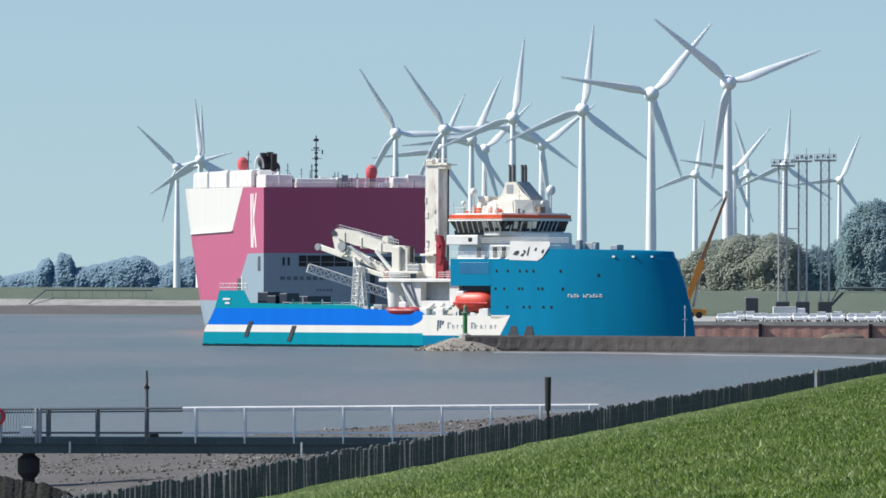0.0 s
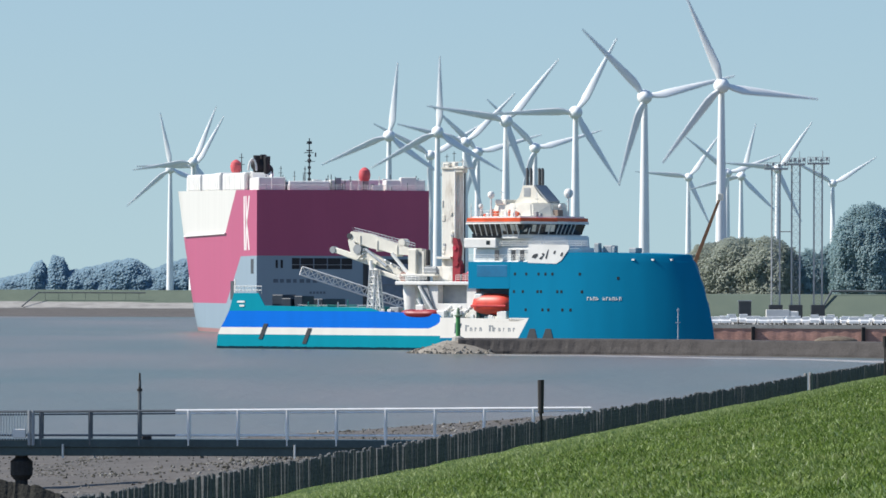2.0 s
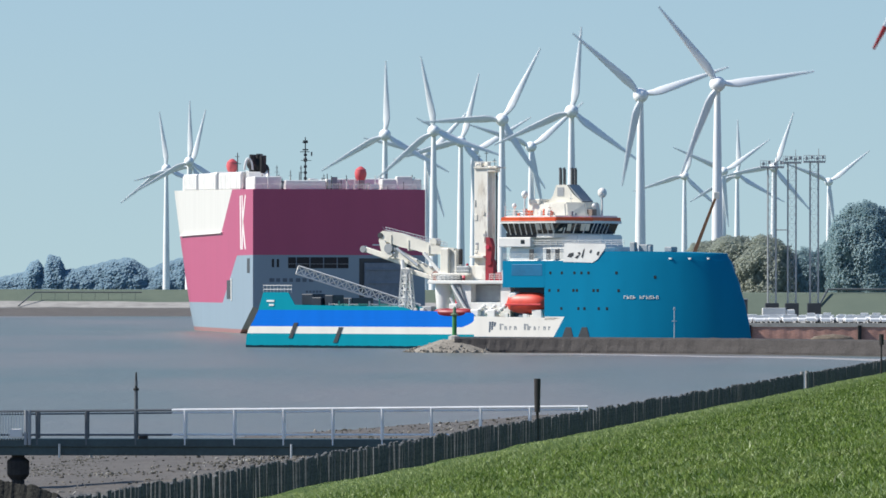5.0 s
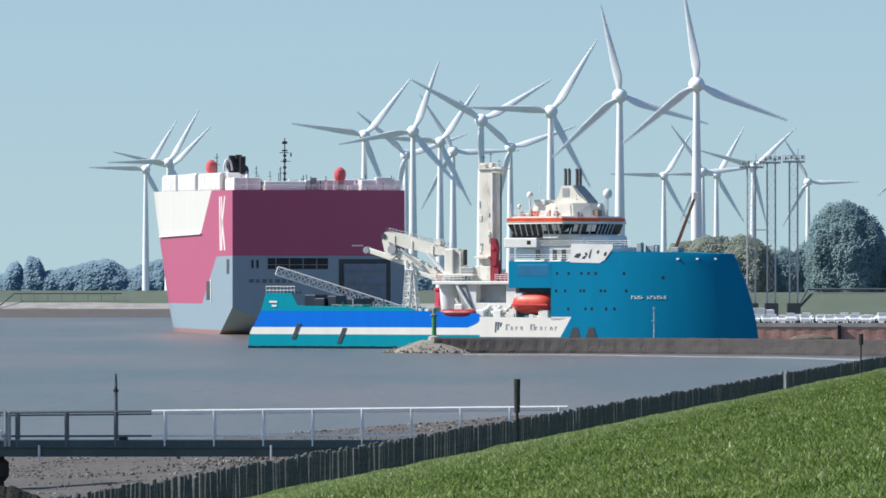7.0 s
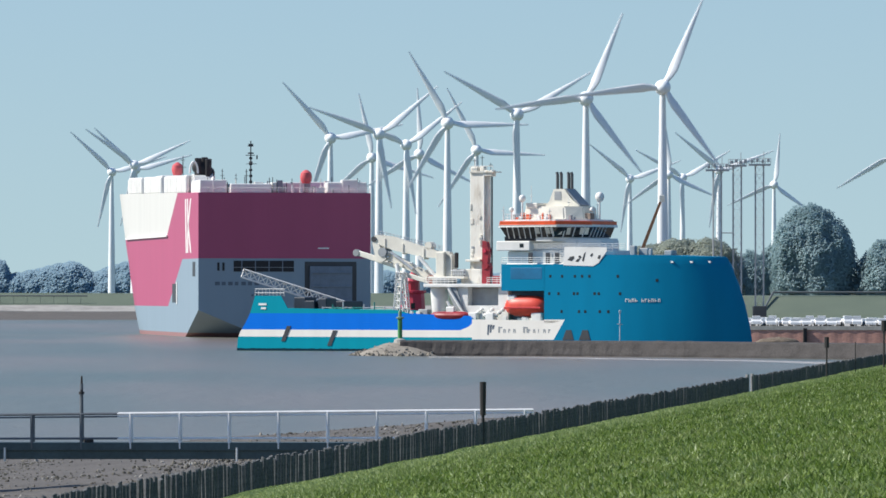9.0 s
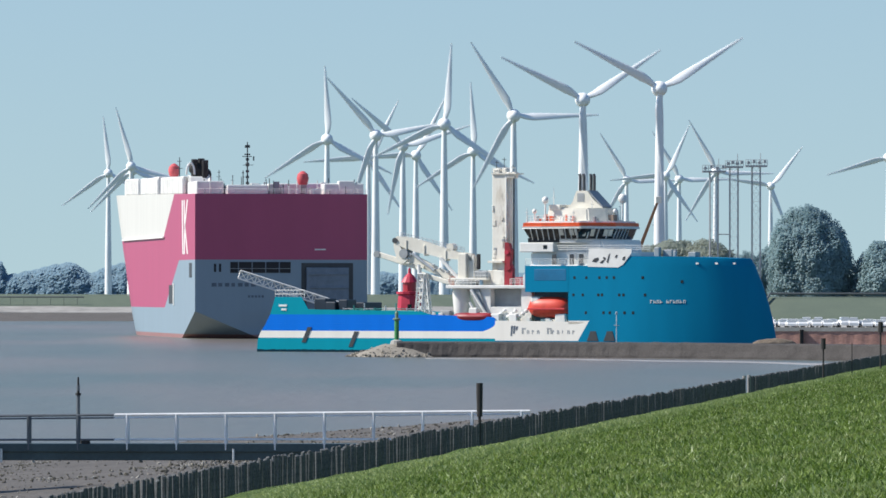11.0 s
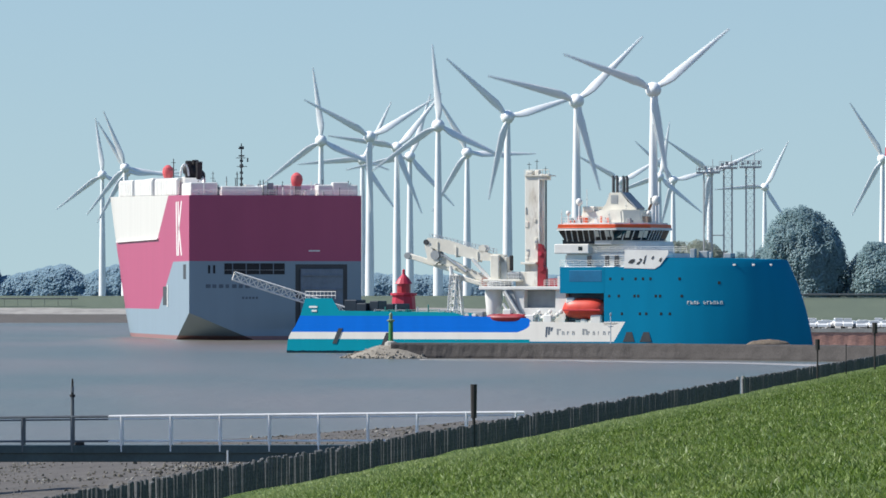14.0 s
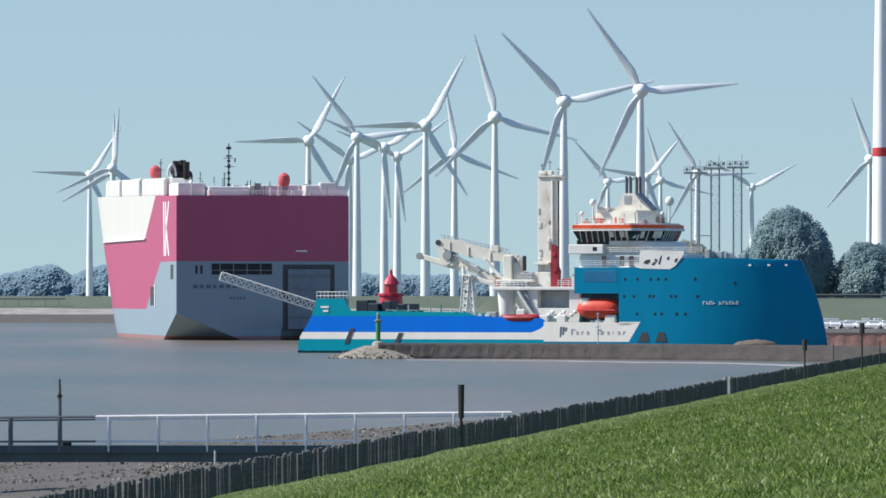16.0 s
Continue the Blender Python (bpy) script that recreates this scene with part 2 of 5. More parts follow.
# ---- mesh helpers ----
def mesh_ob(name, bm, material, smooth=False):
    me = bpy.data.meshes.new(name)
    bmesh.ops.recalc_face_normals(bm, faces=bm.faces)
    bm.to_mesh(me)
    bm.free()
    for m in (material if isinstance(material, (list, tuple)) else [material]):
        me.materials.append(m)
    if smooth:
        for p in me.polygons:
            p.use_smooth = True
        me.set_sharp_from_angle(angle=radians(32))
    return new(name, me)


def part(name, bm, material, parent, label="", smooth=False):
    ob = mesh_ob(name, bm, material, smooth)
    ob.parent = parent
    if label:
        ob["label"] = label
    return ob


def thing(name, m, label, category, group="", kind=""):
    ob = new(name)
    ob.matrix_basis = m
    return tagged(ob, label, category, group, kind)


def box(bm, x0, x1, y0, y1, z0, z1, bevel=0.0):
    geo = bmesh.ops.create_cube(bm, size=1)
    for v in geo["verts"]:
        v.co = Vector((x0 + (v.co.x + 0.5) * (x1 - x0), y0 + (v.co.y + 0.5) * (y1 - y0), z0 + (v.co.z + 0.5) * (z1 - z0)))
    if bevel:
        es = list({e for v in geo["verts"] for e in v.link_edges})
        bmesh.ops.bevel(bm, geom=es, offset=bevel, segments=2, affect="EDGES", profile=0.5)
    return bm


def rod(bm, a, b, r0, r1=None, n=8):
    """A round bar from a to b."""
    a, b = Vector(a), Vector(b)
    r1 = r0 if r1 is None else r1
    turn = (b - a).to_track_quat("Z", "Y").to_matrix().to_4x4()
    m = Matrix.Translation((a + b) / 2) @ turn
    bmesh.ops.create_cone(bm, cap_ends=True, segments=n, radius1=r0, radius2=r1, depth=(b - a).length, matrix=m)
    return bm


def ball(bm, at, r, squash=1.0, n=12):
    bmesh.ops.create_uvsphere(bm, u_segments=n, v_segments=max(6, n // 2 + 2), radius=r, matrix=Matrix.Translation(at) @ Matrix.Diagonal((1, 1, squash, 1)))
    return bm


def loft(bm, rings, closed=True, caps=True):
    rows = [[bm.verts.new(p) for p in ring] for ring in rings]
    n = len(rows[0])
    for a, b in zip(rows, rows[1:]):
        for i in range(n if closed else n - 1):
            j = (i + 1) % n
            try:
                bm.faces.new((a[i], a[j], b[j], b[i]))
            except ValueError:
                pass
    if caps and closed:
        for r in (rows[0], rows[-1]):
            try:
                bm.faces.new(r)
            except ValueError:
                pass
    bmesh.ops.remove_doubles(bm, verts=bm.verts, dist=0.001)
    return bm


def lathe(bm, rings, n=20, m=Matrix()):
    """Rings of (radius, height)."""
    return loft(bm, [[m @ Vector((r * math.cos(2 * math.pi * i / n), r * math.sin(2 * math.pi * i / n), h)) for i in range(n)] for r, h in rings])


def prism(bm, outline, y0, y1):
    """An outline in x and z, drawn out along y."""
    return loft(bm, [[(x, y0, z) for x, z in outline], [(x, y1, z) for x, z in outline]])


def truss(bm, a, b, wide, high, bays, r, up=(0, 0, 1)):
    """A square lattice boom from a to b."""
    a, b = Vector(a), Vector(b)
    d = (b - a).normalized()
    side = d.cross(Vector(up)).normalized()
    top = side.cross(d).normalized()
    def at(k, i):
        o = ((-1, -1), (1, -1), (1, 1), (-1, 1))[i]
        return a + (b - a) * (k / bays) + side * (o[0] * wide / 2) + top * (o[1] * high / 2)
    for i in range(4):
        rod(bm, at(0, i), at(bays, i), r, n=5)
        for k in range(bays):
            j = (i + 1) % 4
            rod(bm, at(k, i), at(k + 1, j) if k % 2 else at(k + 1, j), r * 0.6, n=4)
            rod(bm, at(k + 1, i), at(k + 1, j), r * 0.6, n=4)
    return bm


def from_arrays(name, verts, faces, material):
    me = bpy.data.meshes.new(name)
    me.from_pydata(verts, [], faces)
    me.materials.append(material)
    return new(name, me)


# ---- water, dike, mud, far land ----
def fence_x(y):
    return -28.5 + 0.1324 * y


def soft(x, y, s):
    return noise.noise(Vector((x / s, y / s, 3.1)))


def dike_height(x, y):
    w = (x - fence_x(y)) * 0.991
    return 4.25 + 0.14 * min(max(w, 0), 36) + 0.10 * soft(x, y, 9) + 0.03 * soft(x, y, 2.2) - 0.2 * max(0, w - 42)


def steps(a, b, n):
    return [a + (b - a) * i / n for i in range(n + 1)]


def strip(name, ws, ys, height, material, label, category):
    """A sheet that follows the fence line; ws are metres to its landward side."""
    vs = [(fence_x(y) + w, y, height(fence_x(y) + w, y)) for y in ys for w in ws]
    n = len(ws)
    fs = [(j * n + i, j * n + i + 1, (j + 1) * n + i + 1, (j + 1) * n + i) for j in range(len(ys) - 1) for i in range(n - 1)]
    ob = from_arrays(name, vs, fs, material)
    for p in ob.data.polygons:
        p.use_smooth = True
    return tagged(ob, label, category, kind="structure")


water = from_arrays("water", [(-4900, -600, 0), (4900, -600, 0), (4900, 4950, 0), (-4900, 4950, 0)], [(0, 1, 2, 3)], WATER)
tagged(water, "muddy grey-brown tidal water with small ripples", "water", kind="structure")

strip("ground", steps(-0.3, 50, 44), steps(-60, 1040, 220), dike_height, TURF, "green grass slope of the sea dike", "grass slope")


def mud_height(x, y):
    w = fence_x(y) - x
    w0 = 50 if y < 385 else max(1.0, 50 - (y - 385) * 0.9)
    z = 3.5 * (1 - w / w0)
    if z < 0.6:
        z = 0.6 * (1 - (w / w0 - 0.83) / 0.17) if w < w0 else -0.08 * (w - w0)
    return max(-2.5, z) + 0.12 * soft(x, y, 5) + 0.07 * soft(x, y, 1.3)


strip("mudflat", steps(-95, 0.2, 120), steps(60, 1040, 420), mud_height, MUD, "brown tidal mud with stones below the dike fence", "mud")


# ---- far shore ----
def bank(name, x0, x1, y, toe_z, top_z, depth, material, label):
    """A far dike: a sloped face towards the water, then level land behind it."""
    ys = [y - 3, y, y + 12, y + 30, y + 60, depth]
    zs = [-0.5, toe_z, toe_z + (top_z - toe_z) * 0.45, top_z, top_z - 0.6, top_z - 0.6]
    xs = steps(x0, x1, 60)
    vs = [(x, yy + 6 * soft(x, 0, 160), z + 0.35 * soft(x, yy, 40)) for yy, z in zip(ys, zs) for x in xs]
    n = len(xs)
    fs = [(j * n + i, j * n + i + 1, (j + 1) * n + i + 1, (j + 1) * n + i) for j in range(len(ys) - 1) for i in range(n - 1)]
    return tagged(from_arrays(name, vs, fs, material), label, "bank", kind="structure")


bank("ground_far", -1500, 1500, 2290, 0.8, 9.5, 4950, HAZED_FARGRASS, "far flat polder land behind a low grass dike")
# stone toe of the far dike
bm = bmesh.new()
loft(bm, [[(x, 2290 + 6 * soft(x, 0, 160), 1.0), (x, 2291 + 6 * soft(x, 0, 160), 3.0 + 0.3 * soft(x, 3, 12)), (x, 2304 + 6 * soft(x, 0, 160), 5.2 + 0.4 * soft(x, 1, 30)), (x, 2306 + 6 * soft(x, 0, 160), 1.0)] for x in steps(-460, 300, 90)])
tagged(mesh_ob("shore_revetment", bm, PALE), "pale stone revetment at the foot of the far dike", "revetment", kind="structure")
bm = bmesh.new()
loft(bm, [[(x, 2240 + 9 * soft(x, 0, 90), -0.1), (x, 2270 + 6 * soft(x, 0, 60), 1.2), (x, 2298, 3.2)] for x in steps(-460, 300, 90)], closed=False)
tagged(mesh_ob("mudflat_far", bm, MUD, True), "grey tidal mud below the far dike", "mud", kind="structure")

# ---- right shore: dike, quay ----
bm = bmesh.new()
loft(bm, [[(x, 1420 + 0.0 * x, -1), (x, 1436, 5.0 + 0.4 * soft(x, 0, 40)), (x, 1452, 9.0 + 0.3 * soft(x, 4, 30)), (x, 1470, 9.2), (x, 1760, 5.0), (x, 1760, -1)] for x in steps(24, 420, 40)])
tagged(mesh_ob("ground_right", bm, HAZED_FARGRASS), "green grass embankment behind the quay", "grass bank", kind="structure")

quay = thing("quay", pose(0, 0, 0), "rust-red steel sheet-pile quay wall with a pale concrete cope", "quay", kind="structure")
def quay_y(x):
    """Line of the quay face, drawing nearer to the right."""
    return 1200.0 - 0.22 * (x - 38)


bm = bmesh.new()
loft(bm, [[(38, quay_y(38) + 0.8, z), (420, quay_y(420) + 0.8, z), (420, 1425, z), (38, 1425, z)] for z in (-3, 3.5)])
part("quay_fill", bm, CONCRETE, quay)
bm = bmesh.new()
xs = [38 + i * 0.7 for i in range(546)]
loft(bm, [[(x, quay_y(x) + (0.05 if i % 4 in (1, 2) else 0), -3), (x, quay_y(x) + (0.05 if i % 4 in (1, 2) else 0), 3.1)] for i, x in enumerate(xs)], closed=False)
part("sheet_piling", bm, RUST, quay)
bm = bmesh.new()
loft(bm, [[(x, quay_y(x) - 0.1, 2.85), (x, quay_y(x) - 0.1, 3.6), (x, quay_y(x) + 1.6, 3.6), (x, quay_y(x) + 1.6, 2.85)] for x in (37.8, 420)])
part("cope", bm, CONCRETE, quay, "pale concrete cope")
for i in range(9):
    bm = bmesh.new()
    x = 54 + i * 20.5
    box(bm, x - 0.35, x + 0.35, quay_y(x) - 0.9, quay_y(x) + 0.1, -2, 3.2, 0.1)
    part("fender", bm, PILE, quay, "dark timber fender")


def make_car():
    car = thing("car", pose(0, 0, 0), "white new car parked on the quay", "car", "cars on the quay")
    bm = bmesh.new()
    prism(bm, [(-2.2, 0.3), (-2.25, 0.75), (-1.9, 1.08), (-0.9, 1.12), (0.9, 1.12), (1.95, 0.98), (2.25, 0.7), (2.2, 0.3)], -0.88, 0.88)
    bmesh.ops.bevel(bm, geom=bm.edges[:], offset=0.06, segments=1, affect="EDGES")
    part("body", bm, CARWHITE, car)
    bm = bmesh.new()
    loft(bm, [[(-2.0, -0.8, 1.06), (1.0, -0.8, 1.06), (1.0, 0.8, 1.06), (-2.0, 0.8, 1.06)], [(-1.45, -0.66, 1.42), (0.3, -0.66, 1.42), (0.3, 0.66, 1.42), (-1.45, 0.66, 1.42)]])
    part("glazing", bm, CARGLASS, car)
    bm = bmesh.new()
    box(bm, -1.55, 0.5, -0.72, 0.72, 1.38, 1.52, 0.04)
    part("roof", bm, CARWHITE, car)
    for x in (-1.35, 1.35):
        for y in (-0.86, 0.86):
            bm = bmesh.new()
            rod(bm, (x, y - 0.1, 0.32), (x, y + 0.1, 0.32), 0.32, n=12)
            part("wheel", bm, TYRE, car)
    return car


rnd = random.Random(4)
first_car = make_car()
first_car.matrix_basis = pose(47, quay_y(47) + 7, 3.5, rz=90)
for row in range(3):
    for i in range(62 - 6 * row):
        if row == 0 and i == 0 or rnd.random() < 0.12:
            continue
        x = 47 + i * 2.35 + rnd.uniform(-0.2, 0.2) + row * 1.15
        c = copy_thing(first_car, pose(x, quay_y(x) + 7 + row * 9 + rnd.uniform(-0.3, 0.3), 3.5, rz=90 + rnd.uniform(-5, 5)))
        k = rnd.choice((1.0, 1.0, 1.08, 1.3))
        c.scale = (1.0 + (k - 1) * 0.4, 1.05, k)


hut = thing("site_hut", pose(54, 1232, 3.5), "tall narrow dark grey site hut on the quay", "hut")
part("walls", box(bmesh.new(), -1.2, 1.2, -1.1, 1.1, 0, 4.4, 0.05), DARK, hut)
part("roof", box(bmesh.new(), -1.35, 1.35, -1.25, 1.25, 4.4, 4.6, 0.03), GREY, hut)
part("door", box(bmesh.new(), -0.4, 0.4, -1.16, -1.08, 0.05, 2.0, 0.02), GREY, hut)
truck = thing("box_truck", pose(61, 1238, 3.5), "white box truck parked behind the cars", "truck")
part("cargo_box", box(bmesh.new(), -2.6, 1.9, -1.2, 1.2, 0.9, 2.8, 0.06), WHITE, truck)
part("cab", box(bmesh.new(), 2.0, 3.7, -1.1, 1.1, 0.6, 2.5, 0.2), WHITE, truck)
part("windscreen", box(bmesh.new(), 3.2, 3.74, -0.9, 0.9, 1.6, 2.3, 0.05), GLASS, truck)
for x in (-1.6, 2.8):
    for y in (-1.05, 1.05):
        part("wheel", rod(bmesh.new(), (x, y - 0.14, 0.48), (x, y + 0.14, 0.48), 0.48, n=12), TYRE, truck)


# ---- wind turbines ----
def blade_mesh(length, red_tip=False):
    """One blade along +x, in the plane of x and z, thick at the root."""
    bm = bmesh.new()
    rings = []
    for k in range(15):
        u = k / 14
        chord = (0.055 if u < 0.06 else 0.055 + 0.05 * min(1, (u - 0.06) / 0.14)) if u < 0.2 else 0.105 - 0.09 * (u - 0.2) / 0.8
        thick = 0.05 * (1 - u) ** 1.4 + 0.006
        twist = radians(62 * (1 - u) ** 2 * 0.6 + 6)
        ring = []
        for j in range(10):
            a = 2 * math.pi * j / 10
            p, q = (math.cos(a) * 0.5 - 0.18 * (u > 0.1)) * chord * length, math.sin(a) * 0.5 * thick * length
            ring.append((u * length, p * math.sin(twist) + q * math.cos(twist), p * math.cos(twist) - q * math.sin(twist)))
        rings.append(ring)
    loft(bm, rings)
    if red_tip:
        for f in bm.faces:
            f.material_index = 1 if f.calc_center_median().x > length * 0.86 else 0
    return bm


def make_turbine(name, label, radius, hub, tower_r, red=False):
    t = thing(name, pose(0, 0, 0), label, "wind turbine", "wind turbines of the park")
    bm = bmesh.new()
    lathe(bm, [(tower_r, -hub), (tower_r * 0.84, -hub * 0.6), (tower_r * 0.66, -hub * 0.3), (tower_r * 0.46, -1.6)], 24)
    part("tower", bm, TURBINE, t, smooth=True)
    if red:
        bm = bmesh.new()
        lathe(bm, [(tower_r * 0.86, -hub * 0.59 - 1.4), (tower_r * 0.85, -hub * 0.59 + 1.4)], 24)
        part("red_band", bm, RED, t, "red marking band")
    bm = bmesh.new()
    k = radius / 35
    m = Matrix.Translation((0, 0, 0)) @ pose(0, 0, 0, 90)
    lathe(bm, [(0.05, -5.6 * k), (1.3 * k, -5.1 * k), (2.4 * k, -3.3 * k), (2.85 * k, -0.8 * k), (2.6 * k, 1.2 * k), (2.7 * k, 1.4 * k)], 18, m)
    part("nacelle", bm, TURBINE, t, smooth=True)
    rotor = part("rotor", lathe(bmesh.new(), [(2.7 * k, 1.45 * k), (2.65 * k, 2.8 * k), (2.0 * k, 4.1 * k), (0.7 * k, 4.9 * k), (0.05, 5.0 * k)], 18, m), TURBINE, t, smooth=True)
    for i in range(3):
        b = part("blade", blade_mesh(radius, red), [TURBINE, RED], rotor, "white blade with a red tip" if red else "", True)
        b.matrix_basis = pose(0, -2.4 * k, 0, 0, -120 * i, 0)
    return t, rotor


# across, away, hub height, then blade angles: (seconds, degrees), turning clockwise
TIMES = (0, 1.5, 3.5, 7, 9, 12.5, 14.5, 16)
TURBINES = [
    (90.9, 2270, 83.3, (20, -90, -240, -501.5, -654, -924, -1080, -1196)),
    (66.9, 2396, 83.1, (50, -67, -225, -497.5, -653, -922.5, -1073, -1187)),
    (44.4, 2607, 83, (83, -22.5, -166.5, -422.5, -570, -831, -980.5, -1095.3)),
    (16.6, 2735, 82.9, (82.5, -32, -184, -449.5, -601, -870, -1024, -1139)),
    (-13.9, 2935, 83, (123, 7.5, -147, -410, -560.5, -821, -965, -1073.5)),
    (-37.3, 3006, 82.9, (0, -118, -271, -549, -709, -987, -1142, -1259)),
    (-1.4, 3149, 83, (305, 200, 60, -184, -322, -568, -703, -805)),
    (-20.0, 3398, 82, (545, 430, 276, 19, -138, -416, -576, -696)),
    (5.4, 3357, 83, (525, 413, 263, 1, -148, -408, -568, -683)),
    (34.3, 3222, 82.1, (278, 171, 28, -222, -364, -615, -756, -862)),
    (142.7, 4092, 83, (81, -28, -178, -422, -580, -825, -965, -1070)),
    (162.4, 3960, 83.4, 5), (174.8, 4048, 83, 60),
    (248.5, 4312, 83, (66, -50, -204, -480, -636, -903, -1055, -1172)),
    (-181.4, 3866, 83, (15, -98, -263, -542, -704, -985, -1142, -1263)),
    (-158.3, 3652, 83, (95, -17, -158, -420, -576, -854.5, -1007, -1116)),
    (-163.5, 3790, 83, 45), (186.0, 3800, 83, (85, -28, -179, -437, -580, -828, -972, -1080)),
    (259.9, 3408, 83, (563, 464, 332, 101, -30, -265, -390, -492))]


def turning(a, rate=-75.0):
    """Angles at TIMES; a lone angle is that at 7 s."""
    return a if isinstance(a, tuple) else tuple(a + rate * (t - 7) for t in TIMES)


ROTORS = []
first_turbine = None
for x, y, hub, angles in TURBINES:
    yaw = 4
    if first_turbine is None:
        t, rotor = make_turbine("wind_turbine", "white three-bladed wind turbine on a tapered tubular tower", 35.0, 83.0, 2.3)
        t.matrix_basis = pose(x, y, hub, rz=yaw)
        first_turbine = t
    else:
        t = copy_thing(first_turbine, pose(x, y, hub, rz=yaw))
        rotor = [c for c in t.children if c.name.startswith("rotor")][0]
    ROTORS.append((rotor, turning(angles)))
big, big_rotor = make_turbine("wind_turbine", "large white wind turbine with red tower band and blade tips", 57.0, 136.0, 3.6, True)
big.matrix_basis = pose(157.2, 2010, 135.5, rz=4)
ROTORS.append((big_rotor, turning(108 + 49.7 * 5.5, -49.7)))


# ---- car carrier moored beyond ----
def carrier_half(u, z):
    top = 31.7 + 2.1 * max(0, min(1, u / 165))
    k = max(0.0, min(1.0, z / top))
    lf, le = 108 + 58 * k ** 0.8, 191 + 8 * k
    w = 1.0
    if u > lf:
        w = max(0.0, 1 - ((u - lf) / (le - lf)) ** 2.0) ** 0.75
    w *= 19.25
    # the counter: a flat underside that rises towards the stern
    knuckle = 6.0 * (1 - u / 25)
    if z < knuckle:
        w = max(2.0, w - 2.4 * (knuckle - z))
    return w


carrier = thing("car_carrier", pose(-46.0 + 19.25 * math.cos(radians(8.5)), 1384 + 19.25 * math.sin(radians(8.5)), 0, rz=98.5),
                "large car carrier with white, red and grey slab-sided hull, moored", "ship")
def levels(u):
    """Heights of one hull section; one of them lies on the knuckle of the counter."""
    k = max(0.02, 6.0 * (1 - u / 25))
    return [-2.0] + [k * i / 6 for i in range(7)] + [k + (7.4 - k) * i / 3 for i in (1, 2, 3)] + [11, 14, 17.3, 20, 22.8, 27]


bm = bmesh.new()
rings = []
for u in [0, 0.6, 4, 8, 12, 16, 20, 23, 25, 30, 40, 70, 100, 108, 116, 124, 132, 140, 148, 156, 162, 168, 174, 180, 185, 189, 192, 195, 197, 198.5]:
    top = 31.7 + 2.1 * max(0, min(1, u / 165))
    zs = levels(u) + [top]
    port = [(u, max(0.02, carrier_half(u, z)), z) for z in zs]
    cut = max(u, 3.5 + 0.55 * u) if u < 7 else u
    rings.append(port + [(cut, -y, z) for x, y, z in reversed(port)])
loft(bm, rings, caps=False)
n = len(zs)
edge = [[bm.verts.new(p) for p in row] for row in zip(rings[0][:n], [(0, -3.7, z) for z in levels(0) + [31.7]], list(reversed(rings[0][n:])))]
for a, b in zip(edge, edge[1:]):
    bm.faces.new((a[0], a[1], b[1], b[0]))
    bm.faces.new((a[1], a[2], b[2], b[1]))
deck_row = [(r[n - 1], r[n]) for r in rings]
loft(bm, [[p, q] for p, q in deck_row], closed=False)
bm.faces.new([bm.verts.new(p) for p in ((0, -3.7, 31.7), rings[0][n - 1], rings[0][n])])
bmesh.ops.remove_doubles(bm, verts=bm.verts, dist=0.001)
hull = part("hull", bm, CARRIER, carrier, smooth=True)


def box_part(name, parent, material, x0, x1, y0, y1, z0, z1, bevel=0.0, label=""):
    return part(name, box(bmesh.new(), x0, x1, y0, y1, z0, z1, bevel), material, parent, label)


RAMP = plain("ramp_paint", (0.17, 0.21, 0.26), 0.55)
NAVY = plain("dark_letter_paint", (0.10, 0.13, 0.17), 0.6)
# stern ramp, doors and openings
QUARTER = pose(0, -3.7, 0, rz=12.7)
# first plate lies flush on the hull: the recess's shade is its dark colour
ramp = [box_part("ramp_shade", carrier, DARK, -0.06, 0.3, -12.6, -0.5, 2.0, 16.6, label="flat dark plate painted as the shaded recess of the stern ramp"),
        box_part("stern_ramp", carrier, RAMP, -0.7, -0.05, -11.4, -1.6, 2.4, 15.6, 0.1, "raised grey stern ramp")]
for z in (5, 8, 11, 14):
    ramp.append(box_part("ramp_rib", carrier, RAMP, -0.95, -0.68, -11.2, -1.8, z, z + 0.35, 0.05))
ramp.append(box_part("panel_bar", carrier, WHITE, -0.04, 0.05, -6.2, -3.6, 19.4, 19.7))
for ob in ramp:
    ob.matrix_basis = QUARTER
box_part("mooring_opening", carrier, BLACK, -0.05, 0.4, -1.8, 11.5, 14.4, 16.8, label="dark mooring deck opening")
for i in range(4):
    box_part("mooring_post", carrier, RAMP, -0.1, 0.1, 0.6 + i * 3.0, 0.8 + i * 3.0, 14.4, 16.8)
box_part("rail", carrier, GREY, -0.12, 0.0, -1.8, 11.5, 15.3, 15.4)
for y in (13.5, 14.6):
    box_part("vent_opening", carrier, BLACK, -0.04, 0.3, y, y + 0.5, 14.6, 16.4)
# stern lettering as plain bars
for i, w in enumerate((1.1, 0.9, 1.0, 0.8, 1.0, 0.9, 1.0)):
    box_part("name_bar", carrier, NAVY, -0.03, 0.05, 15.6 - i * 1.45 - w, 15.6 - i * 1.45, 11.4, 12.2)
for i in range(5):
    box_part("port_bar", carrier, NAVY, -0.03, 0.05, 7.6 - i * 0.75 - 0.5, 7.6 - i * 0.75, 9.0, 9.5)
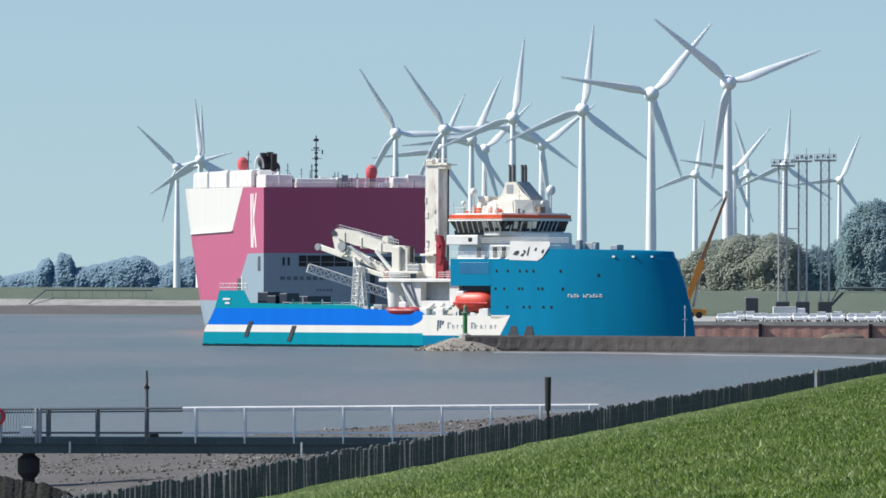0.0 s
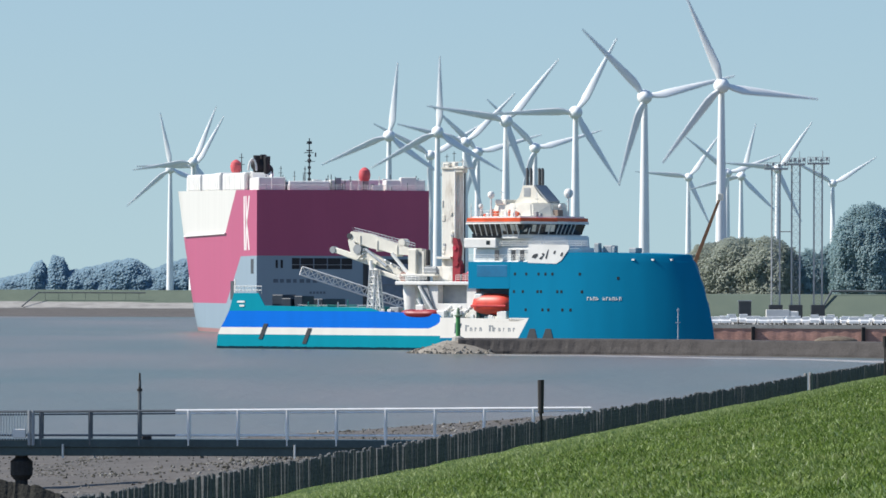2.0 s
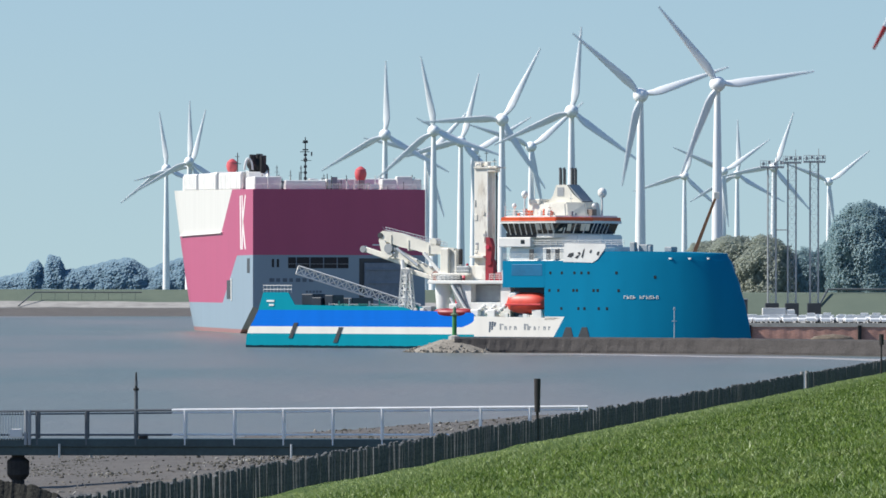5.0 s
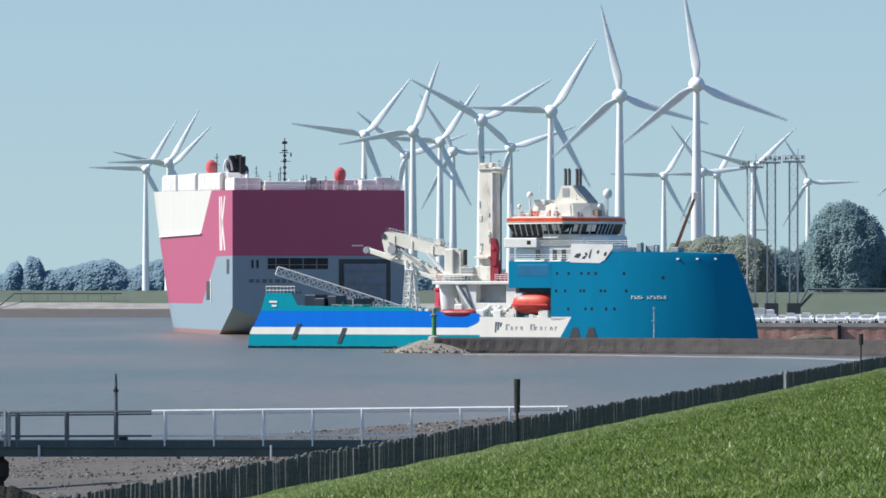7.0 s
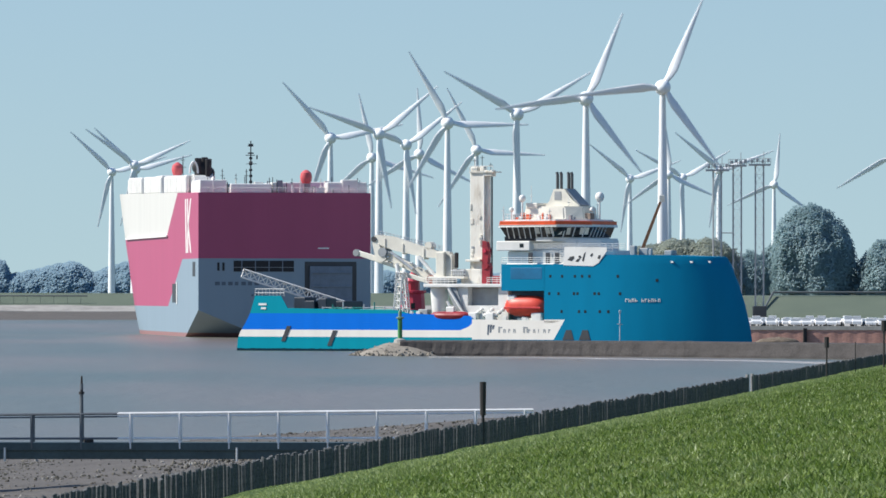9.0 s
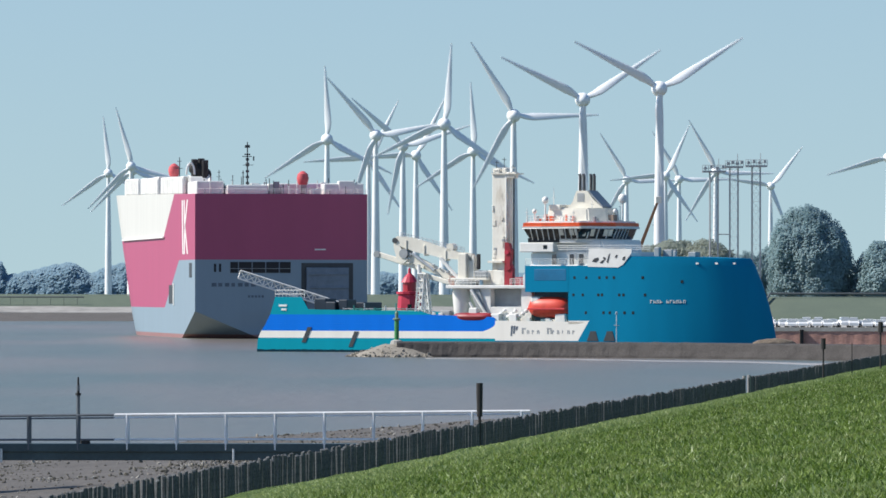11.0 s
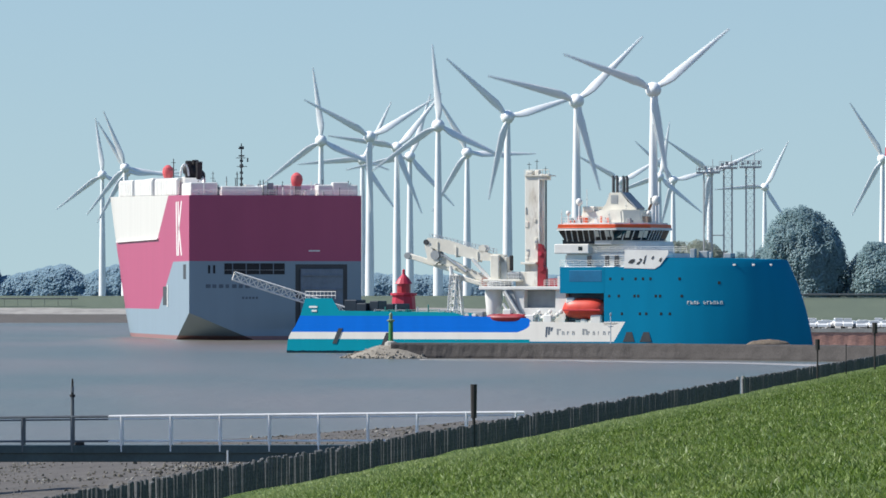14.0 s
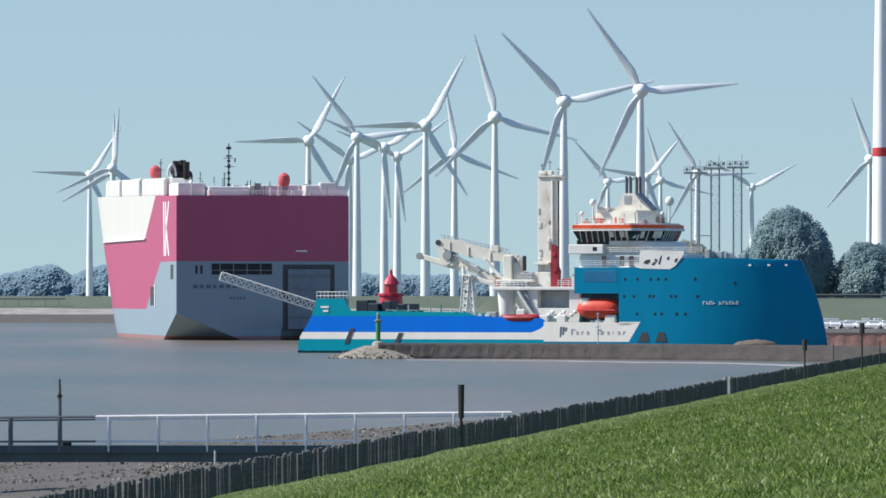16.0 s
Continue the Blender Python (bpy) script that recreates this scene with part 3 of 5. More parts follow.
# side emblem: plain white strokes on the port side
for a, b in (((24.6, 30.6), (23.2, 18.6)), ((14.6, 30.6), (19.6, 24.8)), ((19.6, 24.8), (14.6, 18.6)), ((21.0, 30.6), (19.8, 24.6)), ((19.8, 24.6), (20.6, 18.6))):
    bm = bmesh.new()
    (x0, z0), (x1, z1) = a, b
    prism(bm, [(x0 - 1.0, z0), (x0 + 1.0, z0), (x1 + 1.0, z1), (x1 - 1.0, z1)], 19.2, 19.29)
    part("emblem_stroke", bm, WHITE, carrier, "white emblem stroke")
box_part("side_door", carrier, DARK, 42, 51, 19.1, 19.32, 7.6, 11.8, label="dark open side hatch")
box_part("hatch_frame", carrier, WHITE, 40.6, 42, 19.1, 19.42, 7.2, 12.2)
box_part("ledge", carrier, WHITE, 60, 150, 19.2, 19.75, 22.5, 22.85, 0.05)
box_part("side_opening", carrier, DARK, 6, 11, 19.1, 19.3, 13.4, 16.6, label="dark pilot opening")
# deck rail, houses, funnel, masts
DK = 31.7
for x0, x1, y0, y1, h in ((4.6, 9, -18.6, -9.8, 2.6), (3, 6, -9.0, -6.8, 1.4), (4.4, 7, -16.6, -13, 3.2), (1.5, 12, 3.0, 12.0, 2.2),
                          (3, 20, 12.6, 18.6, 3.0), (26, 70, 12.5, 19.0, 4.0), (76, 112, 12.5, 19.0, 4.2), (118, 160, 11.5, 18.0, 4.0), (8, 40, -6, 2, 2.4), (30, 60, -18, -8, 2.6)):
    dk = DK + 2.1 * (x0 + x1) / 2 / 165 - 0.3
    box_part("deck_house", carrier, WHITE, x0, x1, y0, y1, dk, dk + h, 0.25, "white deck house")
for x0, n in ((25, 12), (76, 10), (118, 8)):
    for i in range(n):
        dk = DK + 2.1 * (x0 + i * 3.7) / 165
        box_part("vent_fin", carrier, WHITE, x0 + i * 3.7, x0 + 2.1 + i * 3.7, 18.4, 19.35, dk - 0.2, dk + 3.9, 0.45)
bm = bmesh.new()
def rim(y):
    return 0.2 + max(0.0, (-3.7 - y) * 0.225)


for i in range(23):
    y = -19 + i * 1.72
    rod(bm, (rim(y), y, DK), (rim(y), y, DK + 1.1), 0.05, n=4)
for h in (0.4, 0.75, 1.1):
    rod(bm, (rim(-19), -19, DK + h), (0.2, -3.7, DK + h), 0.05, n=4)
    rod(bm, (0.2, -3.7, DK + h), (0.2, 19, DK + h), 0.05, n=4)
part("deck_rail", bm, WHITE, carrier)
clut = random.Random(17)
for i in range(90):
    y = clut.uniform(-18.5, 18.5)
    x = rim(y) + clut.uniform(0.6, 13)
    w, h = clut.uniform(0.3, 1.3), clut.uniform(0.7, 2.9)
    if clut.random() < 0.6:
        box_part("deck_vent", carrier, WHITE if clut.random() < 0.65 else GREY, x, x + w, y, y + w, DK - 0.1, DK + h, 0.08)
    else:
        part("davit_post", rod(bmesh.new(), (x, y, DK - 0.1), (x, y, DK + h * 1.25), 0.09, n=6), DARK if clut.random() < 0.4 else WHITE, carrier)
bm = bmesh.new()
prism(bm, [(22, DK), (31, DK), (30, DK + 4.6), (24.5, DK + 4.2)], 13.2, 17.8)
bmesh.ops.bevel(bm, geom=bm.edges[:], offset=0.4, segments=2, affect="EDGES")
part("funnel", bm, WHITE, carrier)
for dx, dy, h in ((25, 14.2, 7.8), (27, 14.8, 8.2), (28.5, 16, 7.4), (26, 16.4, 8.0)):
    part("exhaust", rod(bmesh.new(), (dx, dy, DK + 4), (dx - 0.6, dy, DK + h), 0.75, n=12), BLACK, carrier, "black sooty exhaust")
bm = bmesh.new()
for y, z, r in ((16.1, 6.0, 1.55), (15.0, 5.5, 1.6), (14.0, 4.7, 1.5)):
    ball(bm, (26.5, y, DK + z), r, 1.0, 14)
part("funnel_cap", bm, BLACK, carrier, "black sooty funnel top", True)
bm = bmesh.new()
for k in range(8):
    a, b = math.pi * k / 8, math.pi * (k + 1) / 8
    rod(bm, (23.0, 17.6 - 0.9 * math.cos(a), DK + 4.6 + 2.6 * math.sin(a)), (23.0, 17.6 - 0.9 * math.cos(b), DK + 4.6 + 2.6 * math.sin(b)), 0.22, n=6)
part("funnel_pipe", bm, WHITE, carrier, "white bent pipe beside the funnel")
COWL = plain("faded_red_paint", (0.60, 0.10, 0.11), 0.5)
for x, y in ((70, 16.0), (4, -5.0)):
    bm = bmesh.new()
    lathe(bm, [(0.95, 0), (1.2, 0.6), (1.35, 1.4), (1.15, 2.3), (0.6, 2.8), (0.2, 3.0)], 16, Matrix.Translation((x, y, DK + (5.0 if x > 50 else 2.1))))
    part("vent_cowl", bm, COWL, carrier, "red rounded ventilator", True)
for x, y, h, r in ((6, 7.0, 11.5, 0.2), (4, 8.2, 5.2, 0.15), (10, 12.8, 5.4, 0.12), (50, 17, 9, 0.16), (4, 10.5, 4.2, 0.1), (5, 3.0, 3.4, 0.1), (5, -2, 3.2, 0.1)):
    bm = bmesh.new()
    rod(bm, (x, y, DK), (x, y, DK + h), r, r * 0.6, 6)
    rod(bm, (x, y - h * 0.08, DK + h * 0.72), (x, y + h * 0.1, DK + h * 0.72), r * 0.45, n=5)
    rod(bm, (x, y - h * 0.05, DK + h * 0.9), (x, y + h * 0.06, DK + h * 0.9), r * 0.45, n=5)
    if h > 10:
        box(bm, x - 0.4, x + 0.4, y - 0.6, y + 0.6, DK + 8.6, DK + 8.9)
        box(bm, x - 0.8, x + 0.8, y - 1.3, y + 1.3, DK, DK + 1.6, 0.3)
        for k in range(5):
            box(bm, x - 0.25, x + 0.25, y - 0.34, y + 0.34, DK + 2.2 + k * 1.3, DK + 2.7 + k * 1.3)
        rod(bm, (x, y - 1.3, DK + 6.4), (x, y + 1.0, DK + 6.4), 0.07, n=5)
        box(bm, x - 0.4, x + 0.4, y - 0.5, y + 0.5, DK + 10.2, DK + 10.8)
        ball(bm, (x, y, DK + 6.6), 0.45, 1.0, 8)
        box(bm, x - 0.3, x + 0.3, y - 1.5, y - 1.25, DK + 7.4, DK + 8.3)
    part("mast", bm, DARK, carrier, "dark signal mast")


# ---- offshore service vessel, under way ----
def stem(z):
    return 50.6 - 0.0138 * max(0, z) ** 2 - 0.09 * max(0, z)


def vessel_half(x, z):
    """Half breadth at x metres ahead of amidships."""
    end = stem(z)
    w = 1.0
    if x > 22:
        k = min(1.0, (x - 22) / (end - 22))
        f = min(1.0, max(0.0, z / 15))
        w = max(0.0, 1 - k ** (2.0 + 0.6 * f)) ** (0.74 - 0.16 * f)
    return 9.0 * w


def body(xs, z0, z1, nz=6, aft=None):
    bm = bmesh.new()
    rings = []
    for x in xs:
        ring = []
        for i in range(nz + 1):
            z = z0 + (z1 - z0) * i / nz
            xx = min(x, stem(z) - 0.01) if x > 40 else x
            if aft:
                xx = max(xx, aft(z))
            ring.append((xx, max(0.01, vessel_half(xx, z)), z))
        rings.append(ring + [(a, -b, c) for a, b, c in reversed(ring)])
    return loft(bm, rings)


vessel = thing("offshore_vessel", pose(10.4, 1108, 0, rz=-30), "blue and white offshore service vessel with crane, under way", "ship")
stern_rake = lambda z: -46.9 + 0.10 * max(0, z) + 0.26 * max(0, z - 1.6) + 0.33 * max(0, z - 2.8)
FORE = [22, 25, 28, 31, 34, 37, 40, 42, 44, 46, 47.5, 48.8, 49.8, 50.5, 51.2]
part("hull", body([-47, -46, -45, -44, -42, -38, -30, -20, -10, 0, 10, 16] + FORE, -1.5, 4.6, 12, stern_rake), VESSEL, vessel, smooth=True)
# raised bow body; an open bay for the lifeboat stays behind x = 14.8
part("bow_body", body([14.8, 18] + FORE, 4.6, 14.8, 10), VESSEL, vessel, smooth=True)
part("upper_side", body([6.4, 10, 14.9], 10.2, 14.8, 2), VESSEL, vessel)
bm = body([25.0, 27.4] + [x for x in FORE if x > 28], 14.7, 16.4, 3)
for v in bm.verts:
    if v.co.z > 16:
        v.co.z -= 0.03 * max(0.0, v.co.x - 33)
part("forecastle", bm, VESSEL, vessel, smooth=True)
# bay behind the lifeboat; its shade is put into the blue-grey wall colour
box_part("boat_bay", vessel, plain("bay_shade_paint", (0.10, 0.16, 0.22), 0.5), 6.6, 14.8, -5.5, 7.0, 4.6, 10.3, label="lifeboat bay with its shadow put into the wall colour")
# stern and side bulwarks
bm = bmesh.new()
prism(bm, [(-45.1, 4.604), (-44.2, 6.2), (-43.2, 9.3), (-37.9, 9.3), (-36.5, 7.1), (-14.0, 6.8), (-12.0, 6.2), (0.2, 5.8), (1.0, 5.2), (18.0, 5.0), (16.6, 4.604)], -9.0, -8.86)
part("bulwark", bm, VESSEL, vessel)
bm = bmesh.new()
prism(bm, [(-45.1, 4.604), (-44.2, 6.2), (-43.9, 7.1), (-36.5, 7.0), (-14.0, 6.6), (0.2, 5.8), (18.0, 5.0), (16.6, 4.604)], 8.86, 9.0)
part("bulwark", bm, VESSEL, vessel)
bm = bmesh.new()
for i in range(9):
    rod(bm, (-43.2 + i * 0.74, -8.9, 9.2), (-43.2 + i * 0.74, -8.9, 10.5), 0.06, n=4)
for h in (9.8, 10.5):
    rod(bm, (-43.2, -8.9, h), (-37.2, -8.9, h), 0.06, n=4)
part("rail", bm, WHITE, vessel, "white stern rail")
bm = bmesh.new()
prism(bm, [(-45.1, 4.5), (-44.2, 6.2), (-43.2, 9.3), (-43.0, 9.3), (-44.0, 6.2), (-44.8, 4.5)], -8.9, -5.2)
part("transom", bm, VESSEL, vessel)
bm = bmesh.new()
prism(bm, [(-45.1, 4.5), (-44.2, 6.2), (-43.9, 7.1), (-43.7, 7.1), (-44.0, 6.2), (-44.8, 4.5)], -5.2, 8.9)
part("transom", bm, VESSEL, vessel)
box_part("poop_deck", vessel, DECKGREEN, -44, -37.5, -8.8, 8.8, 6.9, 7.1)
box_part("main_deck", vessel, DECKGREEN, -44, 15, -8.8, 8.8, 4.62, 4.75, label="green working deck")
NAVYGEAR = plain("navy_machinery", (0.012, 0.024, 0.04), 0.5)
for x0, x1, y0, y1, h, m in ((-36.4, -34, -7, -3, 4.3, NAVYGEAR), (-33.6, -31.6, -8, -4, 3.7, NAVYGEAR), (-31.2, -29.4, -7.6, -4, 4.1, NAVYGEAR), (-36.8, -29, -2, 5, 3.6, NAVYGEAR), (-29, -24, -7.6, -5, 2.5, DECKGREEN), (-24, -19, -7.8, -5, 1.9, DECKGREEN),
                             (-19, -16, -7.5, -5.5, 1.6, WHITE), (-34, -30, 1, 6, 3.2, NAVYGEAR), (-11, -9, -7.5, -6, 2.2, GREY), (-30, -20, 0, 6, 2.2, DECKGREEN)):
    box_part("deck_gear", vessel, m, x0, x1, y0, y1, 4.75, 4.75 + h, 0.15)
for i in range(7):
    bm = bmesh.new()
    x = -30 + i * 2.1
    rod(bm, (x, -7.9, 4.7), (x, -7.9, 7.4 + (i % 3) * 0.4), 0.12, n=6)
    rod(bm, (x, -7.9, 7.2), (x + 1.8, -7.9, 7.2), 0.08, n=5)
    part("deck_post", bm, DECKGREEN if i % 2 else STEEL, vessel)
for x, z, w in ((-42.4, 7.6, 1.6), (-41.9, 6.9, 1.0)):
    box_part("emblem_bar", vessel, WHITE, x, x + w, -9.09, -8.9, z, z + 0.35)
# slanted freeing openings in the side
for x, z in ((-36.9, 2.75), (-27.5, 2.0)):
    bm = bmesh.new()
    prism(bm, [(x - 0.9, z - 1.5), (x - 0.1, z - 1.5), (x + 1.1, z + 1.2), (x + 0.3, z + 1.2)], -9.1, -8.5)
    part("freeing_port", bm, DARK, vessel, "slanted dark opening")
# lettering as plain bars
for i, w in enumerate((1.0, 0.55, 0.5, 0.55, 0.0, 1.1, 0.5, 0.45, 0.2, 0.55, 0.5)):
    if w:
        x = 5.8 + i * 0.98
        top = 3.55 if i not in (0, 5) else 3.95
        box_part("lettering_bar", vessel, GREY, x, x + w * 0.3, -9.03, -8.9, 2.9, top)
        box_part("lettering_bar", vessel, GREY, x + w * 0.3, x + w * 0.78, -9.03, -8.9, top - 0.26, top - 0.04)
        if i % 2:
            box_part("lettering_bar", vessel, GREY, x + w * 0.6, x + w * 0.86, -9.03, -8.9, 2.9, top - 0.28)
for x, z0, z1 in ((3.6, 2.5, 4.3), (4.1, 2.9, 4.3), (4.6, 3.5, 4.2)):
    bm = bmesh.new()
    prism(bm, [(x, z0), (x + 0.28, z0), (x + 0.5, z1), (x + 0.1, z1)], -9.03, -8.9)
    part("lettering_emblem", bm, NAVY, vessel)
for i in range(11):
    if i != 4:
        x = 30.6 + i * 0.58
        y = -vessel_half(x, 8.5)
        bm = bmesh.new()
        box(bm, -0.2, -0.08, -0.03, 0.04, -0.3, 0.3)
        box(bm, -0.08, 0.2, -0.03, 0.04, 0.14 - 0.3 * (i % 2), 0.28 - 0.3 * (i % 2))
        if i % 3:
            box(bm, 0.1, 0.2, -0.03, 0.04, -0.3, 0.1)
        b = part("name_bar", bm, WHITE, vessel)
        b.matrix_basis = pose(x, y - 0.02, 8.55, rz=math.degrees(math.atan2(-(vessel_half(x + 0.3, 8.5) - vessel_half(x - 0.3, 8.5)), 0.6)))
# side windows
for z, xs in ((12.7, (16, 18.3, 20.8, 22.2, 23.6, 29)), (9.7, (15.8, 17.6, 20.6, 21.3, 24.6, 25.4, 29.4)), (6.6, (18.2, 21.6, 22.8, 25.6, 27.2)), (12.0, (36,))):
    for x in xs:
        y = -vessel_half(x, z)
        p = box_part("window", vessel, GLASS, -0.24, 0.24, -0.03, 0.1, -0.26, 0.26, 0.06)
        p.matrix_basis = pose(x, y, z, rz=math.degrees(math.atan2(-(vessel_half(x + 0.3, z) - vessel_half(x - 0.3, z)), 0.6)))
for x in (18.4, 21.6):
    bm = bmesh.new()
    prism(bm, [(x, 1.7), (x + 2.2, 1.7), (x + 1.7, 3.4), (x + 0.7, 3.4)], -9.06, -8.6)
    part("thruster_mark", bm, DARK, vessel)
box_part("side_panel", vessel, plain("navy_panel", (0.001, 0.135, 0.28), 0.5), 8.2, 14.4, -9.03, -8.8, 12.2, 14.2, 0.05, "darker blue side panel")
for x in (38.5, 41.5, 44):
    y = -vessel_half(x, 15.2)
    box_part("deck_light", vessel, WHITE, x - 0.25, x + 0.25, y - 0.1, y + 0.3, 15.0, 15.3, label="small white lamp housing")

# accommodation and bridge
def house(name, x0, x1, half, z0, z1, material, taper=0.0, front=0.0, bevel=0.25, label=""):
    bm = bmesh.new()
    lo = [(x0, -half, z0), (x1 - front, -half, z0), (x1, -half * 0.55, z0), (x1, half * 0.55, z0), (x1 - front, half, z0), (x0, half, z0)]
    t = taper
    hi = [(x0 - t, -half - t, z1), (x1 - front + t, -half - t, z1), (x1 + t, -half * 0.55, z1), (x1 + t, half * 0.55, z1), (x1 - front + t, half + t, z1), (x0 - t, half + t, z1)]
    loft(bm, [lo, hi])
    if bevel:
        bmesh.ops.bevel(bm, geom=bm.edges[:], offset=bevel, segments=2, affect="EDGES")
    return part(name, bm, material, vessel, label)


house("deck_house", 6.6, 26, 7.2, 14.7, 17.2, WHITE, 0, 3)
house("upper_house", 8.6, 23, 6.4, 17.1, 19.3, WHITE, 0, 3)
box_part("wing_house", vessel, WHITE, 5.0, 11.6, -8.3, 8.3, 17.15, 18.85, 0.15)
box_part("wing_window", vessel, GLASS, 9.6, 10.4, -8.34, -8.2, 17.7, 18.4, 0.04)
house("bridge_glazing", 6.8, 20.9, 7.9, 19.5, 21.3, GLASS, 0.9, 5, 0.1, "dark raked bridge windows")
house("bridge_sill", 6.6, 20.7, 7.8, 18.8, 19.55, WHITE, 0.1, 5, 0.1)
house("wing_glazing", 6.5, 12.8, 7.93, 18.86, 19.6, GLASS, 0.06, 0.3, 0.04, "dark deep windows of the bridge wing")
house("bridge_roof", 5.8, 22.0, 8.8, 21.25, 21.7, WHITE, 0.1, 5, 0.1)
house("orange_fascia", 5.9, 21.9, 8.75, 21.65, 22.3, ORANGE, 0.05, 5, 0.1, "bright orange roof edge")
house("roof_deck", 6.3, 21.4, 8.2, 22.25, 22.6, WHITE, 0, 5, 0.1)
# pale panels over some of the panes paint in the lit interior
for x, w in ((12.9, 0.7), (14.8, 0.8), (15.8, 0.5)):
    bm = bmesh.new()
    loft(bm, [[(x, -8.28, 20.1), (x + w, -8.28, 20.1), (x + w, -8.1, 20.1), (x, -8.1, 20.1)], [(x, -8.84, 21.15), (x + w, -8.84, 21.15), (x + w, -8.6, 21.15), (x, -8.6, 21.15)]])
    part("lit_pane", bm, CREAM, vessel, "pale panel painted as the lit bridge interior")
for k in (0.1, 0.34, 0.72, 0.86):
    a = Vector((16.2 + 5.0 * k, -7.98 + 3.5 * k, 19.95))
    d = Vector((0.55, 0.385, 0))
    lean = Vector((0.55, -0.45, 1.2))
    back = Vector((-0.1, 0.14, 0))
    bm = bmesh.new()
    loft(bm, [[a, a + d, a + d + back, a + back], [a + lean, a + d + lean, a + d + lean + back, a + lean + back]])
    part("lit_pane", bm, CREAM, vessel, "pale panel painted as the lit bridge interior")
# window mullions
for i in range(9):
    x = 7.4 + i * 1.08
    bm = bmesh.new()
    rod(bm, (x, -7.95, 19.3), (x - 0.05 + i * 0.02, -8.85, 21.3), 0.09, n=5)
    part("mullion", bm, WHITE, vessel)
for i in range(9):
    k = i / 8
    a = Vector((15.9 + 5.0 * min(1, k * 2.2), -7.9 + 3.6 * min(1, k * 2.2) + max(0, k - 0.4545) * 10, 19.3))
    bm = bmesh.new()
    rod(bm, a, a + Vector((0.85, -0.35 if k < 0.45 else 0, 2.0)), 0.1, n=5)
    part("mullion", bm, WHITE, vessel)
house("top_house", 8.3, 19.4, 4.4, 22.5, 24.9, CREAM, -0.3, 3)
box_part("top_locker", vessel, CREAM, 8.7, 11.0, -4.3, 4.0, 24.6, 25.5, 0.15)
bm = bmesh.new()
prism(bm, [(11.2, 24.8), (12.3, 25.8), (13.1, 27.8), (15.0, 27.8), (16.3, 26.2), (18.0, 24.8)], -2.0, 2.0)
bmesh.ops.bevel(bm, geom=bm.edges[:], offset=0.15, segments=2, affect="EDGES")
part("funnel_casing", bm, CREAM, vessel)
bm = bmesh.new()
prism(bm, [(15.0, 27.95), (15.25, 28.0), (18.1, 25.15), (17.9, 24.9)], -1.8, 1.8)
part("grille", bm, GREY, vessel, "dark sloping exhaust grille")
box_part("roof_locker", vessel, plain("brown_locker", (0.24, 0.18, 0.14), 0.6), 19.0, 20.3, -2.2, -0.6, 22.5, 23.7, 0.08, "brown roof locker")
for y, z in ((-2.06, 26.7), (2.0, 26.7)):
    box_part("louvre", vessel, GREY, 13.2, 14.5, y, y + 0.06, z - 0.7, z + 0.8)
for x, y in ((13.3, -1.1), (14.0, -1.0), (14.4, 1.0), (15.0, 1.1)):
    bm = bmesh.new()
    rod(bm, (x, y, 27.6), (x, y, 30.6), 0.27, n=12)
    rod(bm, (x, y, 30.5), (x - 0.15, y, 30.9), 0.27, 0.24, 12)
    part("exhaust_pipe", bm, SOOTPIPE, vessel, "dark steel exhaust pipe")
for x, y, z, r in ((21.0, 0, 25.9, 0.8), (8.4, -5, 25.8, 0.6), (6.3, -5, 24.0, 0.42), (20.0, -1.0, 24.0, 0.4)):
    bm = bmesh.new()
    rod(bm, (x, y, 22.4), (x, y, z), 0.15, n=6)
    ball(bm, (x, y, z + r * 0.8), r, 1.1)
    part("radome", bm, WHITE, vessel, "white domed antenna", True)
for x, y, h in ((8.6, -2, 6.2), (16.5, -3, 4.5), (19.6, 2, 4.0), (6.4, -8.2, 2.5), (15.5, -8.3, 2.2)):
    bm = bmesh.new()
    rod(bm, (x, y, 22.4), (x, y, 22.4 + h), 0.1, 0.04, 6)
    rod(bm, (x, y - 0.6, 22.4 + h * 0.7), (x, y + 0.6, 22.4 + h * 0.7), 0.05, n=5)
    part("antenna", bm, WHITE, vessel)
clut = random.Random(23)
for i in range(16):
    x, y = clut.uniform(6.8, 18.5), clut.uniform(-7.8, -4.6)
    w, h = clut.uniform(0.25, 0.8), clut.uniform(0.4, 1.3)
    box_part("roof_fitting", vessel, clut.choice((WHITE, WHITE, GREY, ORANGE)), x, x + w, y, y + w, 22.5, 22.6 + h, 0.05)
bm = bmesh.new()
for i in range(14):
    rod(bm, (6.4 + i * 0.72, -8.1, 22.5), (6.4 + i * 0.72, -8.1, 23.5), 0.035, n=4)
for h in (23.0, 23.5):
    rod(bm, (6.4, -8.1, h), (15.8, -8.1, h), 0.035, n=4)
part("roof_rail", bm, WHITE, vessel)
for i in range(26):
    x, y = clut.uniform(-35, -13), clut.uniform(-8.2, -3)
    w, h = clut.uniform(0.3, 1.4), clut.uniform(0.6, 2.4)
    box_part("deck_fitting", vessel, clut.choice((DECKGREEN, DECKGREEN, WHITE, GREY, DARK)), x, x + w, y, y + w * 0.8, 4.74, 4.75 + h, 0.06)
for i in range(46):
    x, y = clut.uniform(-13, 2) if i < 34 else clut.uniform(2, 14), clut.uniform(-8.5, -7.0)
    w, h = clut.uniform(0.3, 1.1), clut.uniform(0.5, 1.9 if i < 34 else 1.0)
    box_part("deck_fitting", vessel, clut.choice((WHITE, WHITE, WHITE, GREY, CREAM, CREAM)), x, x + w, y, y + w * 0.6, 4.74, 4.75 + h, 0.06)
